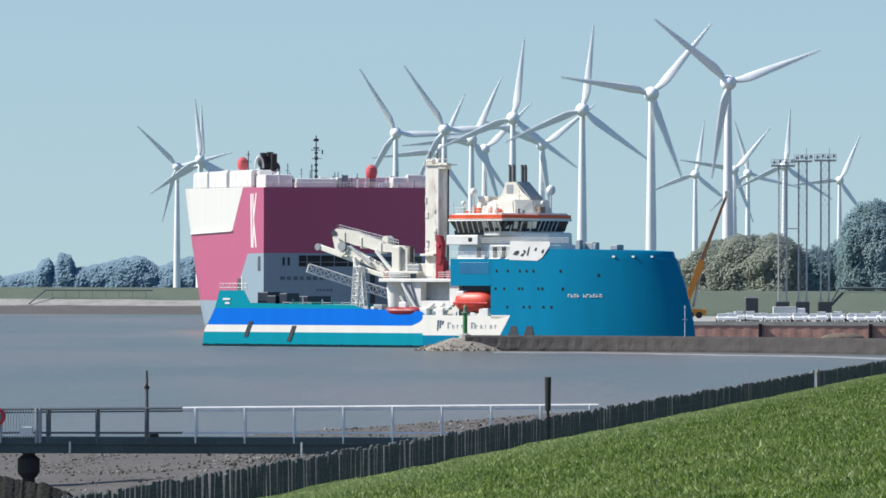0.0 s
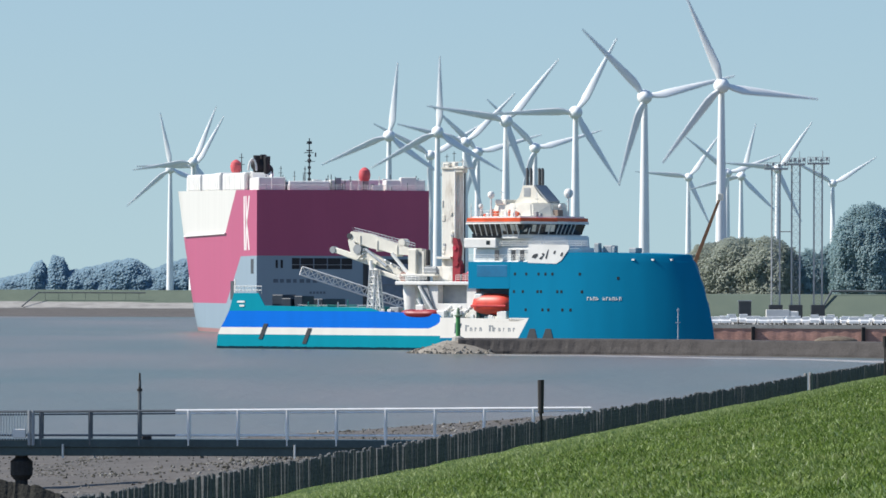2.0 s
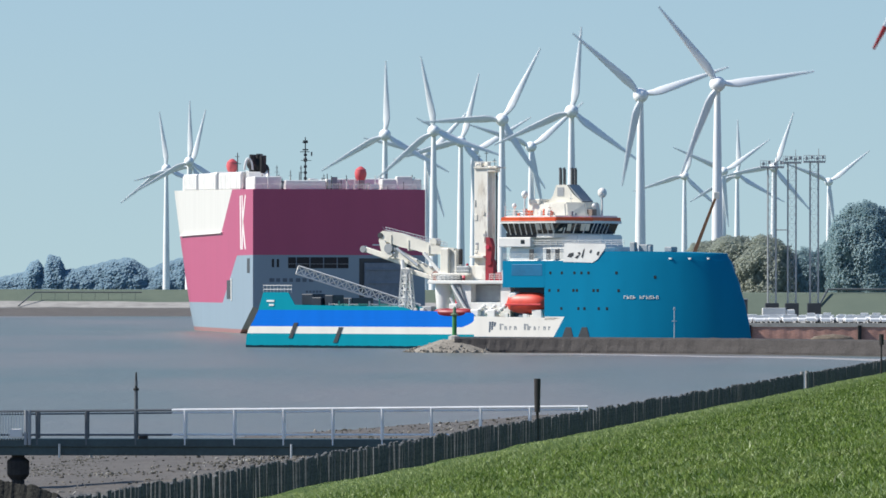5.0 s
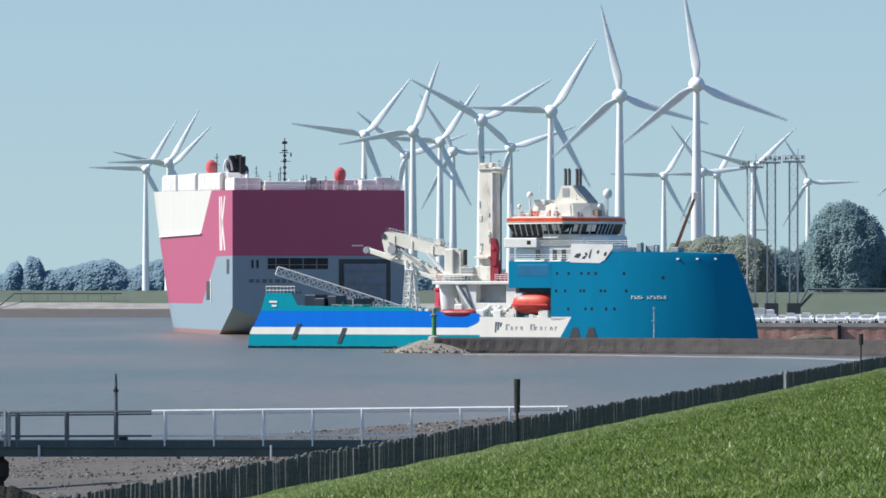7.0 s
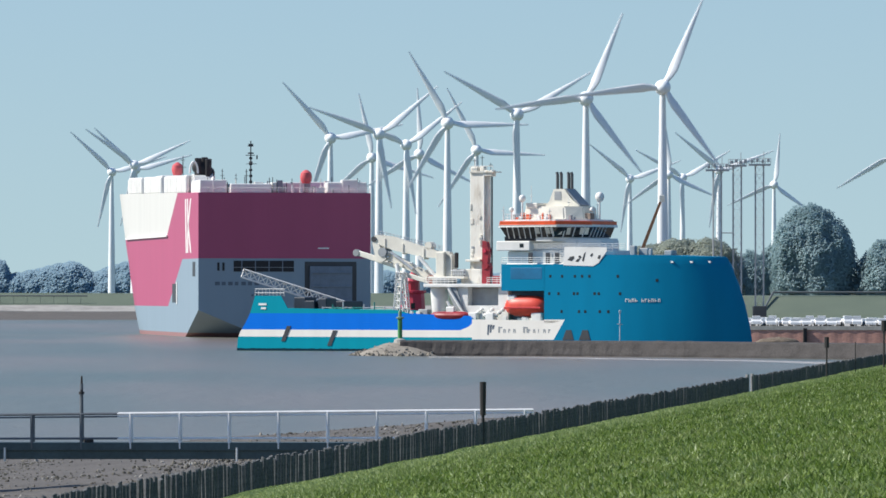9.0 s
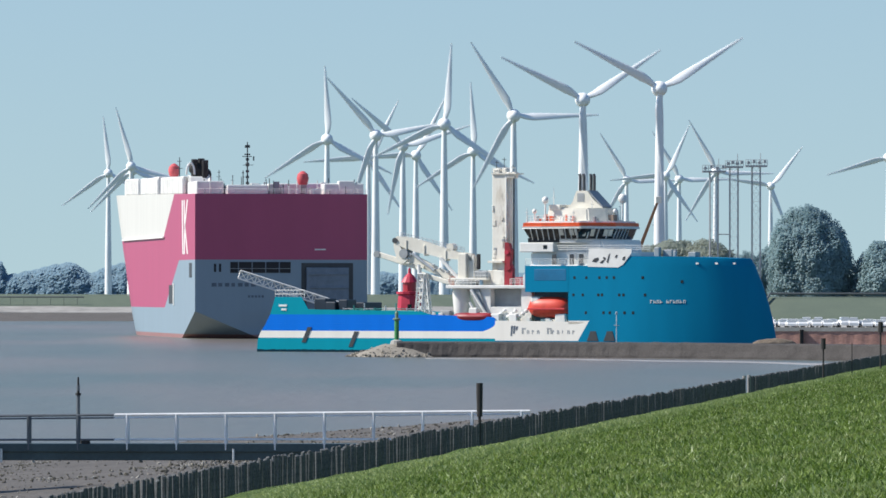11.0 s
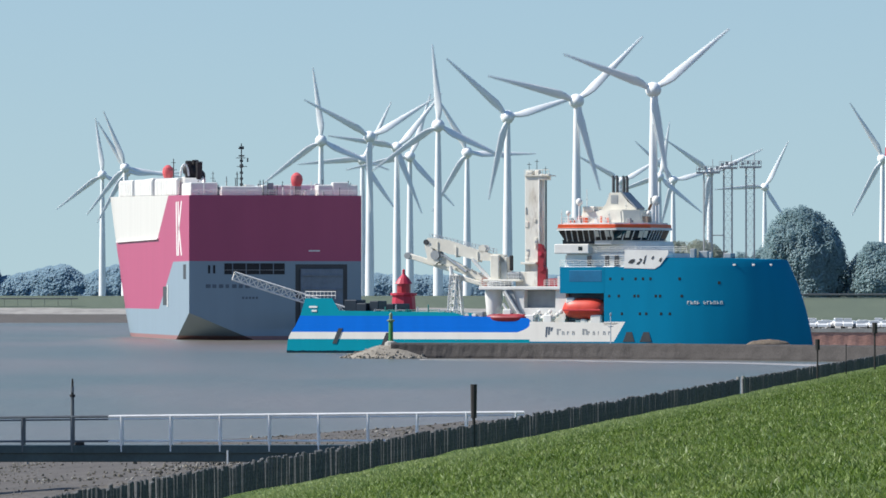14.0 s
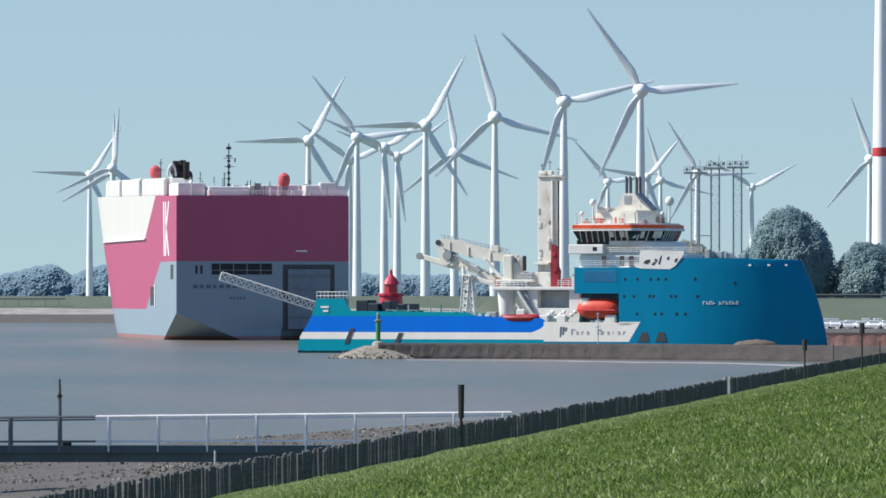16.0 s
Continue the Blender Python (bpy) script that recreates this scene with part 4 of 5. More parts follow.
# open white breastwork on the shoulder
bm = bmesh.new()
prism(bm, [(18.6, 14.6), (24.4, 14.45), (25.4, 15.0), (27.0, 17.0), (27.0, 17.7), (18.8, 17.8)], -9.05, -8.8)
part("breastwork", bm, WHITE, vessel)
for x, z, w, h, q in ((19.4, 15.5, 1.3, 0.7, 0.2), (20.9, 15.3, 0.8, 0.5, 0.3), (22.2, 15.4, 0.5, 1.5, 0.3), (21.6, 15.9, 0.5, 0.4, -0.2), (23.8, 16.2, 0.5, 0.5, 0.1), (25.2, 15.8, 0.6, 0.6, 0.1)):
    bm = bmesh.new()
    prism(bm, [(x, z), (x + w * 0.6, z - 0.15), (x + w, z + h * 0.4), (x + w * 0.8 + q, z + h), (x + w * 0.2 + q, z + h * 0.8)], -9.09, -8.7)
    part("breastwork_opening", bm, DARK, vessel)
for z0, x0, x1, y in ((17.2, 8, 30, -7.9), (14.85, 6.4, 18, -8.9)):
    bm = bmesh.new()
    n = int((x1 - x0) / 1.2)
    for i in range(n + 1):
        x = x0 + (x1 - x0) * i / n
        rod(bm, (x, y, z0), (x, y, z0 + 1.1), 0.04, n=4)
    for h in (0.4, 0.75, 1.1):
        rod(bm, (x0, y, z0 + h), (x1, y, z0 + h), 0.04, n=4)
    part("rail", bm, WHITE, vessel)
for x in (11.2, 14.6, 16.4):
    box_part("door", vessel, DARK, x, x + 0.8, -8.06, -7.9, 15.0, 16.8)
for x0, x1, y0, y1, h in ((30.6, 32.4, -4, -2, 1.3), (34.5, 36, -2, 0, 0.9), (29.4, 30.4, -5, -4, 1.7), (33, 33.6, -5, -4.4, 1.1)):
    box_part("foredeck_gear", vessel, GREY, x0, x1, y0, y1, 16.3, 16.3 + h, 0.15)

# crane house, gangway tower, knuckle-boom crane
def stained_mat():
    """Cream paint with grime and rust runs."""
    s = Shader("stained_cream_paint")
    c = s.ramp(s.noise(0.9, 5, (1, 1, 0.3)), [(0.34, (0.60, 0.55, 0.46)), (0.55, (0.76, 0.73, 0.65))])
    c = s.mix(s.ramp(s.noise(0.7, 6, (1, 1, 0.25), 0.7), [(0.54, (0, 0, 0)), (0.68, (0.7, 0.7, 0.7))]), c, (0.30, 0.25, 0.21))
    return s.done(c, 0.6)


STAINED = stained_mat()
DARKRED = plain("dark_red_paint", (0.30, 0.018, 0.03), 0.5, vary=0.3)
house("crane_house", -4.4, 6.4, 4.9, 4.7, 10.8, WHITE, 0, 1)
for x0, x1, z0, z1 in ((-4.4, -1.5, 4.7, 10.8), (-1.5, 4.5, 4.7, 7.6), (4.5, 6.5, 4.7, 10.8)):
    box_part("house_front", vessel, WHITE, x0, x1, -6.6, -4.8, z0, z1, 0.05)
# grey sheet on the recess's back wall paints in its shade
box_part("recess_shade", vessel, GREY, -1.5, 4.5, -5.0, -4.86, 7.7, 10.7, 0.02)
box_part("platform_slab", vessel, WHITE, -10.0, 6.8, -7.3, 1.5, 10.8, 11.4, 0.1)
box_part("parapet", vessel, WHITE, 5.2, 6.9, -7.3, -7.05, 11.4, 13.2, 0.05)
box_part("parapet", vessel, WHITE, 6.65, 6.9, -7.0, -3.0, 11.4, 13.4, 0.05)
box_part("tower_base", vessel, STAINED, -4.0, 0.2, -4.6, -1.0, 11.4, 14.0, 0.1)
for x0, x1, z in ((-9.8, -3.4, 11.4), (2.6, 6.6, 11.4)):
    bm = bmesh.new()
    n = int((x1 - x0) / 0.8)
    for i in range(n + 1):
        rod(bm, (x0 + (x1 - x0) * i / n, -7.2, z), (x0 + (x1 - x0) * i / n, -7.2, z + 1.1), 0.05, n=4)
    for h in (0.4, 0.75, 1.1):
        rod(bm, (x0, -7.2, z + h), (x1, -7.2, z + h), 0.05, n=4)
    part("platform_rail", bm, WHITE, vessel)
box_part("tower", vessel, STAINED, -2.5, 0.25, -4.0, -1.3, 11.0, 31.0, 0.12, "tall stained cream lift tower")
part("tower_strip", rod(bmesh.new(), (0.3, -4.02, 17), (0.3, -4.02, 31), 0.14, n=6), WHITE, vessel)
part("tower_pipe", rod(bmesh.new(), (0.36, -1.15, 11.4), (0.36, -1.15, 31.2), 0.15, n=10), DARK, vessel, "dark pipe up the gangway tower")
box_part("tower_ledge", vessel, STAINED, -2.9, 0.0, -5.0, -3.9, 15.3, 15.7, 0.05)
towers = random.Random(31)
for i in range(9):
    z, x = towers.uniform(16, 30), towers.choice((-2.45, -2.2, -0.7, -0.5))
    w, h = towers.uniform(0.25, 0.7), towers.uniform(0.3, 1.2)
    box_part("tower_fitting", vessel, towers.choice((STAINED, STAINED, GREY)), x, x + w, -4.0 - towers.uniform(0.08, 0.25), -3.9, z, z + h, 0.05)
bm = bmesh.new()
for k in range(60):
    rod(bm, (0.36, -3.4, 11.6 + k * 0.32), (0.36, -2.9, 11.6 + k * 0.32), 0.025, n=4)
for y in (-3.4, -2.9):
    rod(bm, (0.36, y, 11.4), (0.36, y, 31), 0.045, n=4)
part("ladder", bm, STEEL, vessel)
bm = bmesh.new()
box(bm, -2.5, 2.3, -4.3, -1.2, 30.9, 31.1)
box(bm, -2.4, -1.0, -4.0, -2.2, 31.1, 31.9, 0.15)
box(bm, 0.3, 2.0, -4.1, -2.6, 30.2, 31.3, 0.15)
box(bm, -0.7, 0.2, -3.8, -2.8, 31.0, 32.0, 0.2)
for x in (-2.4, -1.3, -0.2, 1.0, 2.2):
    rod(bm, (x, -4.25, 31.0), (x, -4.25, 32.0), 0.05, n=4)
rod(bm, (-2.4, -4.25, 32.0), (2.2, -4.25, 32.0), 0.05, n=4)
part("tower_platform", bm, STAINED, vessel)
bm = bmesh.new()
for x, h in ((-2.0, 33.4), (-0.5, 33.9), (1.2, 32.6)):
    rod(bm, (x, -3.2, 31), (x, -3.2, h), 0.06, n=5)
    rod(bm, (x - 0.4, -3.2, h - 0.4), (x + 0.4, -3.2, h - 0.4), 0.05, n=5)
part("tower_antenna", bm, DARK, vessel)
# red hinge of the gangway at the tower's forward face
bm = bmesh.new()
prism(bm, [(0.3, 11.4), (1.6, 11.4), (1.7, 14.4), (1.2, 15.0), (1.4, 17.4), (0.9, 18.8), (0.4, 18.8)], -4.6, -3.2)
bmesh.ops.bevel(bm, geom=bm.edges[:], offset=0.12, segments=1, affect="EDGES")
part("gangway_joint", bm, DARKRED, vessel, "dark red gangway joint")
part("joint_pin", rod(bmesh.new(), (0.9, -4.8, 14.6), (0.9, -3.2, 14.6), 0.6, n=14), DARKRED, vessel)
part("joint_pin", rod(bmesh.new(), (0.7, -4.8, 17.2), (0.7, -3.2, 17.2), 0.4, n=12), CRIMSON, vessel)
box_part("gangway_step", vessel, DARKRED, 2.2, 5.4, -4.6, -3.2, 11.4, 12.8, 0.08)
# pedestal, slewing platform and king post
bm = bmesh.new()
lathe(bm, [(1.25, 4.7), (1.35, 6.6), (1.6, 9.4), (1.6, 11.2)], 24, Matrix.Translation((-8.2, -4.6, 0)))
part("crane_pedestal", bm, WHITE, vessel, smooth=True)
part("slew_ring", lathe(bmesh.new(), [(2.1, 11.4), (2.2, 11.7), (2.2, 12.2), (1.8, 12.4)], 24, Matrix.Translation((-7.4, -4.2, 0))), GREY, vessel)
box_part("slew_deck", vessel, CREAM, -9.8, -2.6, -5.9, -1.4, 12.3, 12.7, 0.06)
box_part("king_post", vessel, CREAM, -8.6, -6.9, -5.4, -2.4, 12.6, 17.0, 0.15)
box_part("king_post_back", vessel, CREAM, -6.9, -5.6, -4.8, -2.8, 12.6, 16.6, 0.1)
box_part("winch", vessel, GREY, -5.5, -3.0, -5.0, -2.6, 12.7, 14.0, 0.2)
box_part("crane_lamp", vessel, BLACK, -5.0, -4.4, -5.2, -4.6, 14.2, 16.9, 0.12)
bm = bmesh.new()
for i in range(7):
    rod(bm, (-5.4 + i * 0.5, -5.8, 12.6), (-5.4 + i * 0.5, -5.8, 13.7), 0.05, n=4)
for h in (13.1, 13.7):
    rod(bm, (-5.4, -5.8, h), (-2.4, -5.8, h), 0.05, n=4)
part("slew_rail", bm, STEEL, vessel)


def beam(name, a, b, w0, h0, w1, h1, material, label=""):
    a, b = Vector(a), Vector(b)
    d = (b - a).normalized()
    side = d.cross(Vector((0, 0, 1))).normalized()
    up = side.cross(d)
    bm = bmesh.new()
    loft(bm, [[p + side * (sx * w / 2) + up * (sz * h / 2) for sx, sz in ((-1, -1), (1, -1), (1, 1), (-1, 1))] for p, w, h in ((a, w0, h0), (b, w1, h1))])
    bmesh.ops.bevel(bm, geom=bm.edges[:], offset=0.1, segments=1, affect="EDGES")
    return part(name, bm, material, vessel, label)


bm = bmesh.new()
prism(bm, [(-21.7, 19.4), (-20.9, 20.0), (-17.5, 19.7), (-13.7, 18.5), (-8.6, 17.1), (-6.2, 17.0), (-6.2, 15.8), (-8.3, 16.0), (-11.9, 16.2), (-14.1, 16.8), (-17.0, 17.3), (-20.0, 18.3), (-21.2, 18.0)], -4.8, -3.2)
bmesh.ops.bevel(bm, geom=bm.edges[:], offset=0.1, segments=1, affect="EDGES")
part("main_boom", bm, CREAM, vessel, "cream box-section crane boom")
for x, z in ((-19.2, 18.4), (-15.6, 17.5), (-11.4, 16.6)):
    box_part("boom_stiffener", vessel, CREAM, x, x + 0.25, -4.95, -3.1, z - 0.9, z + 1.0, 0.04)
bm = bmesh.new()
prism(bm, [(-21.6, 18.6), (-20.4, 18.5), (-18.7, 15.9), (-19.6, 15.2), (-20.9, 16.0)], -5.0, -4.7)
prism(bm, [(-21.6, 18.6), (-20.4, 18.5), (-18.7, 15.9), (-19.6, 15.2), (-20.9, 16.0)], -3.3, -3.0)
part("boom_head", bm, CREAM, vessel)
part("knuckle_pin", rod(bmesh.new(), (-19.5, -5.15, 17.0), (-19.5, -2.9, 17.0), 0.85, n=16), GREY, vessel)
part("sheave", rod(bmesh.new(), (-21.3, -5.0, 19.3), (-21.3, -3.0, 19.3), 0.5, n=14), DARK, vessel)
beam("knuckle_jib", (-19.4, -4, 16.6), (-9.6, -4, 12.3), 1.3, 1.5, 1.1, 1.2, CREAM)
beam("jib_tip", (-16.6, -4, 14.5), (-25.4, -4, 17.0), 0.9, 1.1, 0.7, 0.9, CREAM)
part("sheave", rod(bmesh.new(), (-25.2, -4.5, 16.9), (-25.2, -3.5, 16.9), 0.6, n=16), GREY, vessel)
beam("stay_boom", (-16.5, -5.0, 13.5), (-9.9, -5.0, 11.7), 0.6, 0.8, 0.6, 0.8, CREAM)
part("boom_cylinder", rod(bmesh.new(), (-12.2, -5.0, 16.2), (-8.6, -5.0, 12.5), 0.33, n=10), WHITE, vessel)
part("boom_cylinder", rod(bmesh.new(), (-17.8, -5.0, 17.0), (-13.4, -5.0, 14.0), 0.24, n=10), STEEL, vessel)
part("heel_pin", rod(bmesh.new(), (-9.6, -5.4, 12.2), (-9.6, -3.0, 12.2), 0.8, n=16), plain("worn_red_brown", (0.32, 0.17, 0.14), 0.7), vessel)
part("boom_winch", rod(bmesh.new(), (-10.4, -4.8, 18.1), (-10.4, -3.2, 18.1), 0.7, n=14), CREAM, vessel)
bm = bmesh.new()
for i in range(19):
    x = -7.6 - i * 0.7
    z = 17.0 + (-7.6 - x) * 0.215
    rod(bm, (x, -4.7, z), (x, -4.7, z + 1.0), 0.05, n=4)
    rod(bm, (x, -4.7, z), (x - 0.7, -4.7, z + 1.1), 0.03, n=4)
for h in (0.55, 1.0):
    rod(bm, (-7.6, -4.7, 17.0 + h), (-20.4, -4.7, 19.75 + h), 0.05, n=4)
part("boom_rail", bm, STEEL, vessel)
crew = random.Random(41)
for i in range(14):
    x = crew.uniform(-20, -9)
    z = float(np.interp(x, (-20, -9), (15.9, 11.9))) + crew.uniform(-0.5, 1.4)
    w, h = crew.uniform(0.2, 0.7), crew.uniform(0.15, 0.5)
    box_part("boom_fitting", vessel, crew.choice((GREY, STEEL, CREAM, CREAM)), x, x + w, -4.95, -4.5, z, z + h, 0.04)
bm = bmesh.new()
truss(bm, (-15.9, -6, 4.7), (-15.2, -6, 13.4), 1.2, 1.2, 7, 0.15, (1, 0, 0))
truss(bm, (-13.9, -6, 4.7), (-14.8, -6, 13.4), 0.9, 0.9, 7, 0.12, (1, 0, 0))
rod(bm, (-15.6, -6, 12.0), (-16.0, -6, 15.0), 0.55, 0.3, 8)
part("boom_rest", bm, WHITE, vessel, "white lattice boom rest")
for k, (x0, z0, x1, z1) in enumerate(((-4.9, 10.6, -1.6, 5.6), (-5.2, 8.4, -3.4, 5.2))):
    part("davit_arm", rod(bmesh.new(), (x0, -7.4, z0), (x1, -7.2, z1), 0.26, n=8), WHITE, vessel)
# davit plate, grey in place of the shade that falls on it
bm = bmesh.new()
prism(bm, [(-5.6, 10.8), (-3.6, 10.8), (-1.9, 6.0), (-2.9, 5.4), (-4.2, 7.6)], -6.95, -6.75)
part("davit_plate", bm, GREY, vessel, "boat davit plate with its shade painted grey")


def boat(name, x, y, z, length, beam_w, high, material, label, closed):
    bm = bmesh.new()
    rings = []
    for k in range(13):
        u = k / 12 * 2 - 1
        w = max(0.05, (1 - abs(u) ** 3.2) ** 0.6)
        ring = []
        for j in range(14):
            a = 2 * math.pi * j / 14
            zz = math.sin(a)
            top = high * (0.55 if closed else 0.28) * (zz if zz > 0 else 0)
            ring.append((u * length / 2, math.cos(a) * beam_w / 2 * w, top * w ** 0.6 + (zz * high * 0.45 * w if zz < 0 else 0)))
        rings.append(ring)
    loft(bm, rings)
    ob = part(name, bm, material, vessel, label, True)
    ob.matrix_basis = pose(x, y, z)
    return ob


life = boat("lifeboat", 10.5, -7.5, 7.35, 8.4, 3.1, 3.7, BOATRED, "orange-red enclosed lifeboat", True)
part("conning_hood", box(bmesh.new(), -3.3, -1.6, -1.0, 0.9, 0.9, 2.1, 0.3), WHITE, life)
part("strake", box(bmesh.new(), -3.6, 3.6, -1.56, -1.44, -0.25, 0.05, 0.05), RED, life)
resc = boat("rescue_boat", -4.0, -8.1, 5.9, 8.4, 2.3, 2.5, DARKRED, "dark red open rescue boat", False)
part("console", box(bmesh.new(), -0.8, 0.8, -0.5, 0.5, 0.2, 1.5, 0.15), WHITE, resc)
for x0, x1 in ((-0.5, 1.2), (3.0, 4.6), (12, 14)):
    box_part("locker", vessel, WHITE, x0, x1, -8.6, -7.2, 4.7, 6.4, 0.15)
for i in range(9):
    bm = bmesh.new()
    x = 0.5 + i * 0.7
    ball(bm, (x, -7.8, 5.9 + (i % 3) * 0.5), 0.42, 0.9, 8)
    part("raft_canister", bm, WHITE, vessel)

# path of the vessel: seconds, across, away, turn
VESSEL_WAY = [(0, -4.11, 1092.8, -35.08), (1, -2.14, 1095.0, -34.47), (2, -0.13, 1097.2, -33.84), (3, 1.91, 1099.5, -33.18), (4, 3.99, 1101.7, -32.51),
              (5.25, 6.64, 1104.5, -31.64), (6.5, 9.32, 1107.3, -30.75), (7.5, 11.5, 1109.6, -30.01), (9, 14.81, 1112.9, -28.87), (10.25, 17.6, 1115.7, -27.88),
              (11.5, 20.42, 1118.5, -26.86), (13, 23.82, 1121.9, -25.6), (14.5, 27.24, 1125.2, -24.29), (16, 30.66, 1128.6, -22.94)]


# ---- mole with beacons ----
mole = thing("mole", pose(0, 0, 0), "dark stone harbour mole with a pale stony tip", "mole", kind="structure")


def mole_ring(x, y, top, half):
    a, b = 0.30 * soft(x, 2, 1.6), 0.22 * soft(x, 8, 1.1)
    return [(x, y - half - 1.4, -0.8), (x, y - half - 1.1 + a, 0.35 + b), (x, y - half - 0.5 - b, 1.2 + 0.2 * soft(x, 5, 0.9)), (x, y - half + 0.5 * a, top - 0.25 + b),
            (x, y - half + 0.7, top + 0.15 * soft(x, 11, 2.2)), (x, y + half, top), (x, y + half + 3, -0.6)]


def mole_y(x):
    return 995 - 0.012 * x * x if x < 80 else 918.2 - 1.92 * (x - 80)


bm = bmesh.new()
loft(bm, [mole_ring(x, mole_y(x), 2.4, 3.0) for x in steps(-1.4, 130, 260)])
part("mole_body", bm, STONE, mole)
rnd = random.Random(11)
part("mole_tip", lathe(bmesh.new(), [(8.6, -0.6), (6.6, 0.35), (4.2, 1.25), (2.2, 1.95), (0.1, 2.05)], 26, Matrix.Translation((-1.4, 995, 0))), BANK, mole, "pale stony slope")
for i in range(290):
    bm = bmesh.new()
    a, r = rnd.uniform(0, 6.28), rnd.random() ** 0.55
    cx, cy = -1.4 + 8.0 * r * math.cos(a), 995 + 8.0 * r * math.sin(a)
    size = rnd.uniform(0.14, 0.36)
    bmesh.ops.create_icosphere(bm, subdivisions=1, radius=size, matrix=Matrix.Translation((cx, cy, max(-0.1, 2.1 * (1 - r ** 1.1)))) @ Euler((rnd.random() * 3, rnd.random() * 3, 0)).to_matrix().to_4x4() @ Matrix.Diagonal((1.2, 0.9, 0.6, 1)))
    for v in bm.verts:
        v.co += Vector((rnd.uniform(-0.08, 0.08), rnd.uniform(-0.08, 0.08), rnd.uniform(-0.06, 0.06)))
    part("boulder", bm, BANK, mole)
# pale foam line at its foot, an added sheet narrow at the tip, wavering
bm = bmesh.new()
rings = []
for x in steps(3, 110, 140):
    k, out = min(1.0, (x - 3) / 25), 0.6 * max(0, x - 20)
    wave, chop = soft(x, 0, 16), soft(x, 4, 5)
    near, far = 27 + out + k * (16 + 26 * wave + 8 * chop), 27 + out - k * (8 + 14 * soft(x, 9, 11))
    rings.append([(x, mole_y(x) - q, z) for q, z in ((near, -0.04), ((2 * near + far) / 3, 0.08 + 0.06 * chop), ((near + 2 * far) / 3, 0.07 + 0.06 * wave), (far, -0.05))])
loft(bm, rings, closed=False)
tagged(mesh_ob("foam_strip", bm, FOAMLINE, True), "pale foam line at the foot of the mole, an added low sheet", "mud", kind="structure")
# sandy mound on the mole further along
bm = bmesh.new()
bmesh.ops.create_icosphere(bm, subdivisions=4, radius=1.0)
for v in bm.verts:
    v.co = Vector((55.9 + v.co.x * 3.4, 960.2 + v.co.y * 1.6, 2.25 + v.co.z * 0.9 + 0.12 * soft(v.co.x * 9, v.co.y * 9, 2)))
tagged(mesh_ob("rubble_mound", bm, MOUND), "low mound of sand and stones on the mole", "heap")

STAFF = plain("weathered_staff_paint", (0.45, 0.52, 0.56), 0.5)
for x, y, foot, h in ((32.7, 982.2, 2.3, 4.9),):
    staff = thing("signal_staff", pose(x, y, foot), "slim white staff with a short crosspiece on the mole", "staff")
    part("pole", rod(bmesh.new(), (0, 0, -0.3), (0, 0, h), 0.085, 0.07, 8), STAFF, staff)
    part("crosspiece", rod(bmesh.new(), (-0.4, 0, h * 0.55), (0.4, 0, h * 0.55), 0.06, n=6), STAFF, staff)
    part("cap", box(bmesh.new(), -0.16, 0.16, -0.12, 0.12, h - 0.5, h - 0.1, 0.05), STAFF, staff)

beacon = thing("beacon", pose(-1.4, 995, 2.0), "green lattice beacon on the mole tip", "beacon")
part("foot", lathe(bmesh.new(), [(1.0, 0), (0.9, 0.5), (0.4, 0.7)], 12), CONCRETE, beacon)
part("column", rod(bmesh.new(), (0, 0, 0.5), (0, 0, 3.8), 0.36, n=12), GREEN, beacon)
bm = bmesh.new()
lathe(bm, [(0.36, 3.7), (0.62, 3.85), (0.62, 4.0), (0.28, 4.1), (0.26, 4.9), (0.08, 5.2)], 12)
part("lantern", bm, plain("grey_green_paint", (0.16, 0.24, 0.15), 0.5), beacon)

light = thing("lighthouse", pose(0.75, 1195, 0.0), "small red lighthouse with lantern room and gallery", "lighthouse")
part("base", lathe(bmesh.new(), [(3.6, -2.5), (3.2, 3.0), (2.9, 3.2)], 8), CONCRETE, light)
part("tower", lathe(bmesh.new(), [(2.5, 3.0), (2.25, 8.0), (2.1, 9.9)], 8), CRIMSON, light)
part("gallery", lathe(bmesh.new(), [(2.1, 9.7), (2.5, 9.85), (2.5, 10.25), (1.3, 10.3)], 12), CRIMSON, light)
part("lantern_room", lathe(bmesh.new(), [(1.3, 10.2), (1.3, 12.1)], 10), plain("lantern_red", (0.35, 0.03, 0.04), 0.3), light)
part("cap", lathe(bmesh.new(), [(1.65, 12.0), (1.05, 13.0), (0.3, 13.8), (0.25, 14.6), (0.02, 14.8)], 12), CRIMSON, light)
for z in (4.6, 6.8):
    part("window", box(bmesh.new(), -0.4, 0.4, -2.45 + (z - 4) * 0.05, -2.0, z, z + 1.1, 0.05), GLASS, light)

# lattice access boom on its dolphin beyond the mole
boom = thing("lattice_boom", pose(0, 1235, 0), "white lattice boom rising from a dolphin in the harbour", "lattice boom")
part("dolphin", lathe(bmesh.new(), [(2.2, -3), (2.2, 4.5), (2.5, 4.6), (2.5, 5.4)], 14, Matrix.Translation((-9.0, 0, 0))), DARK, boom)
part("truss", truss(bmesh.new(), (-8.6, 0, 6.0), (-32.4, 0, 13.6), 1.5, 1.6, 15, 0.17), WHITE, boom)
part("boom_foot", box(bmesh.new(), -10, -7.2, -1.2, 1.2, 5.2, 6.6, 0.2), GREY, boom)

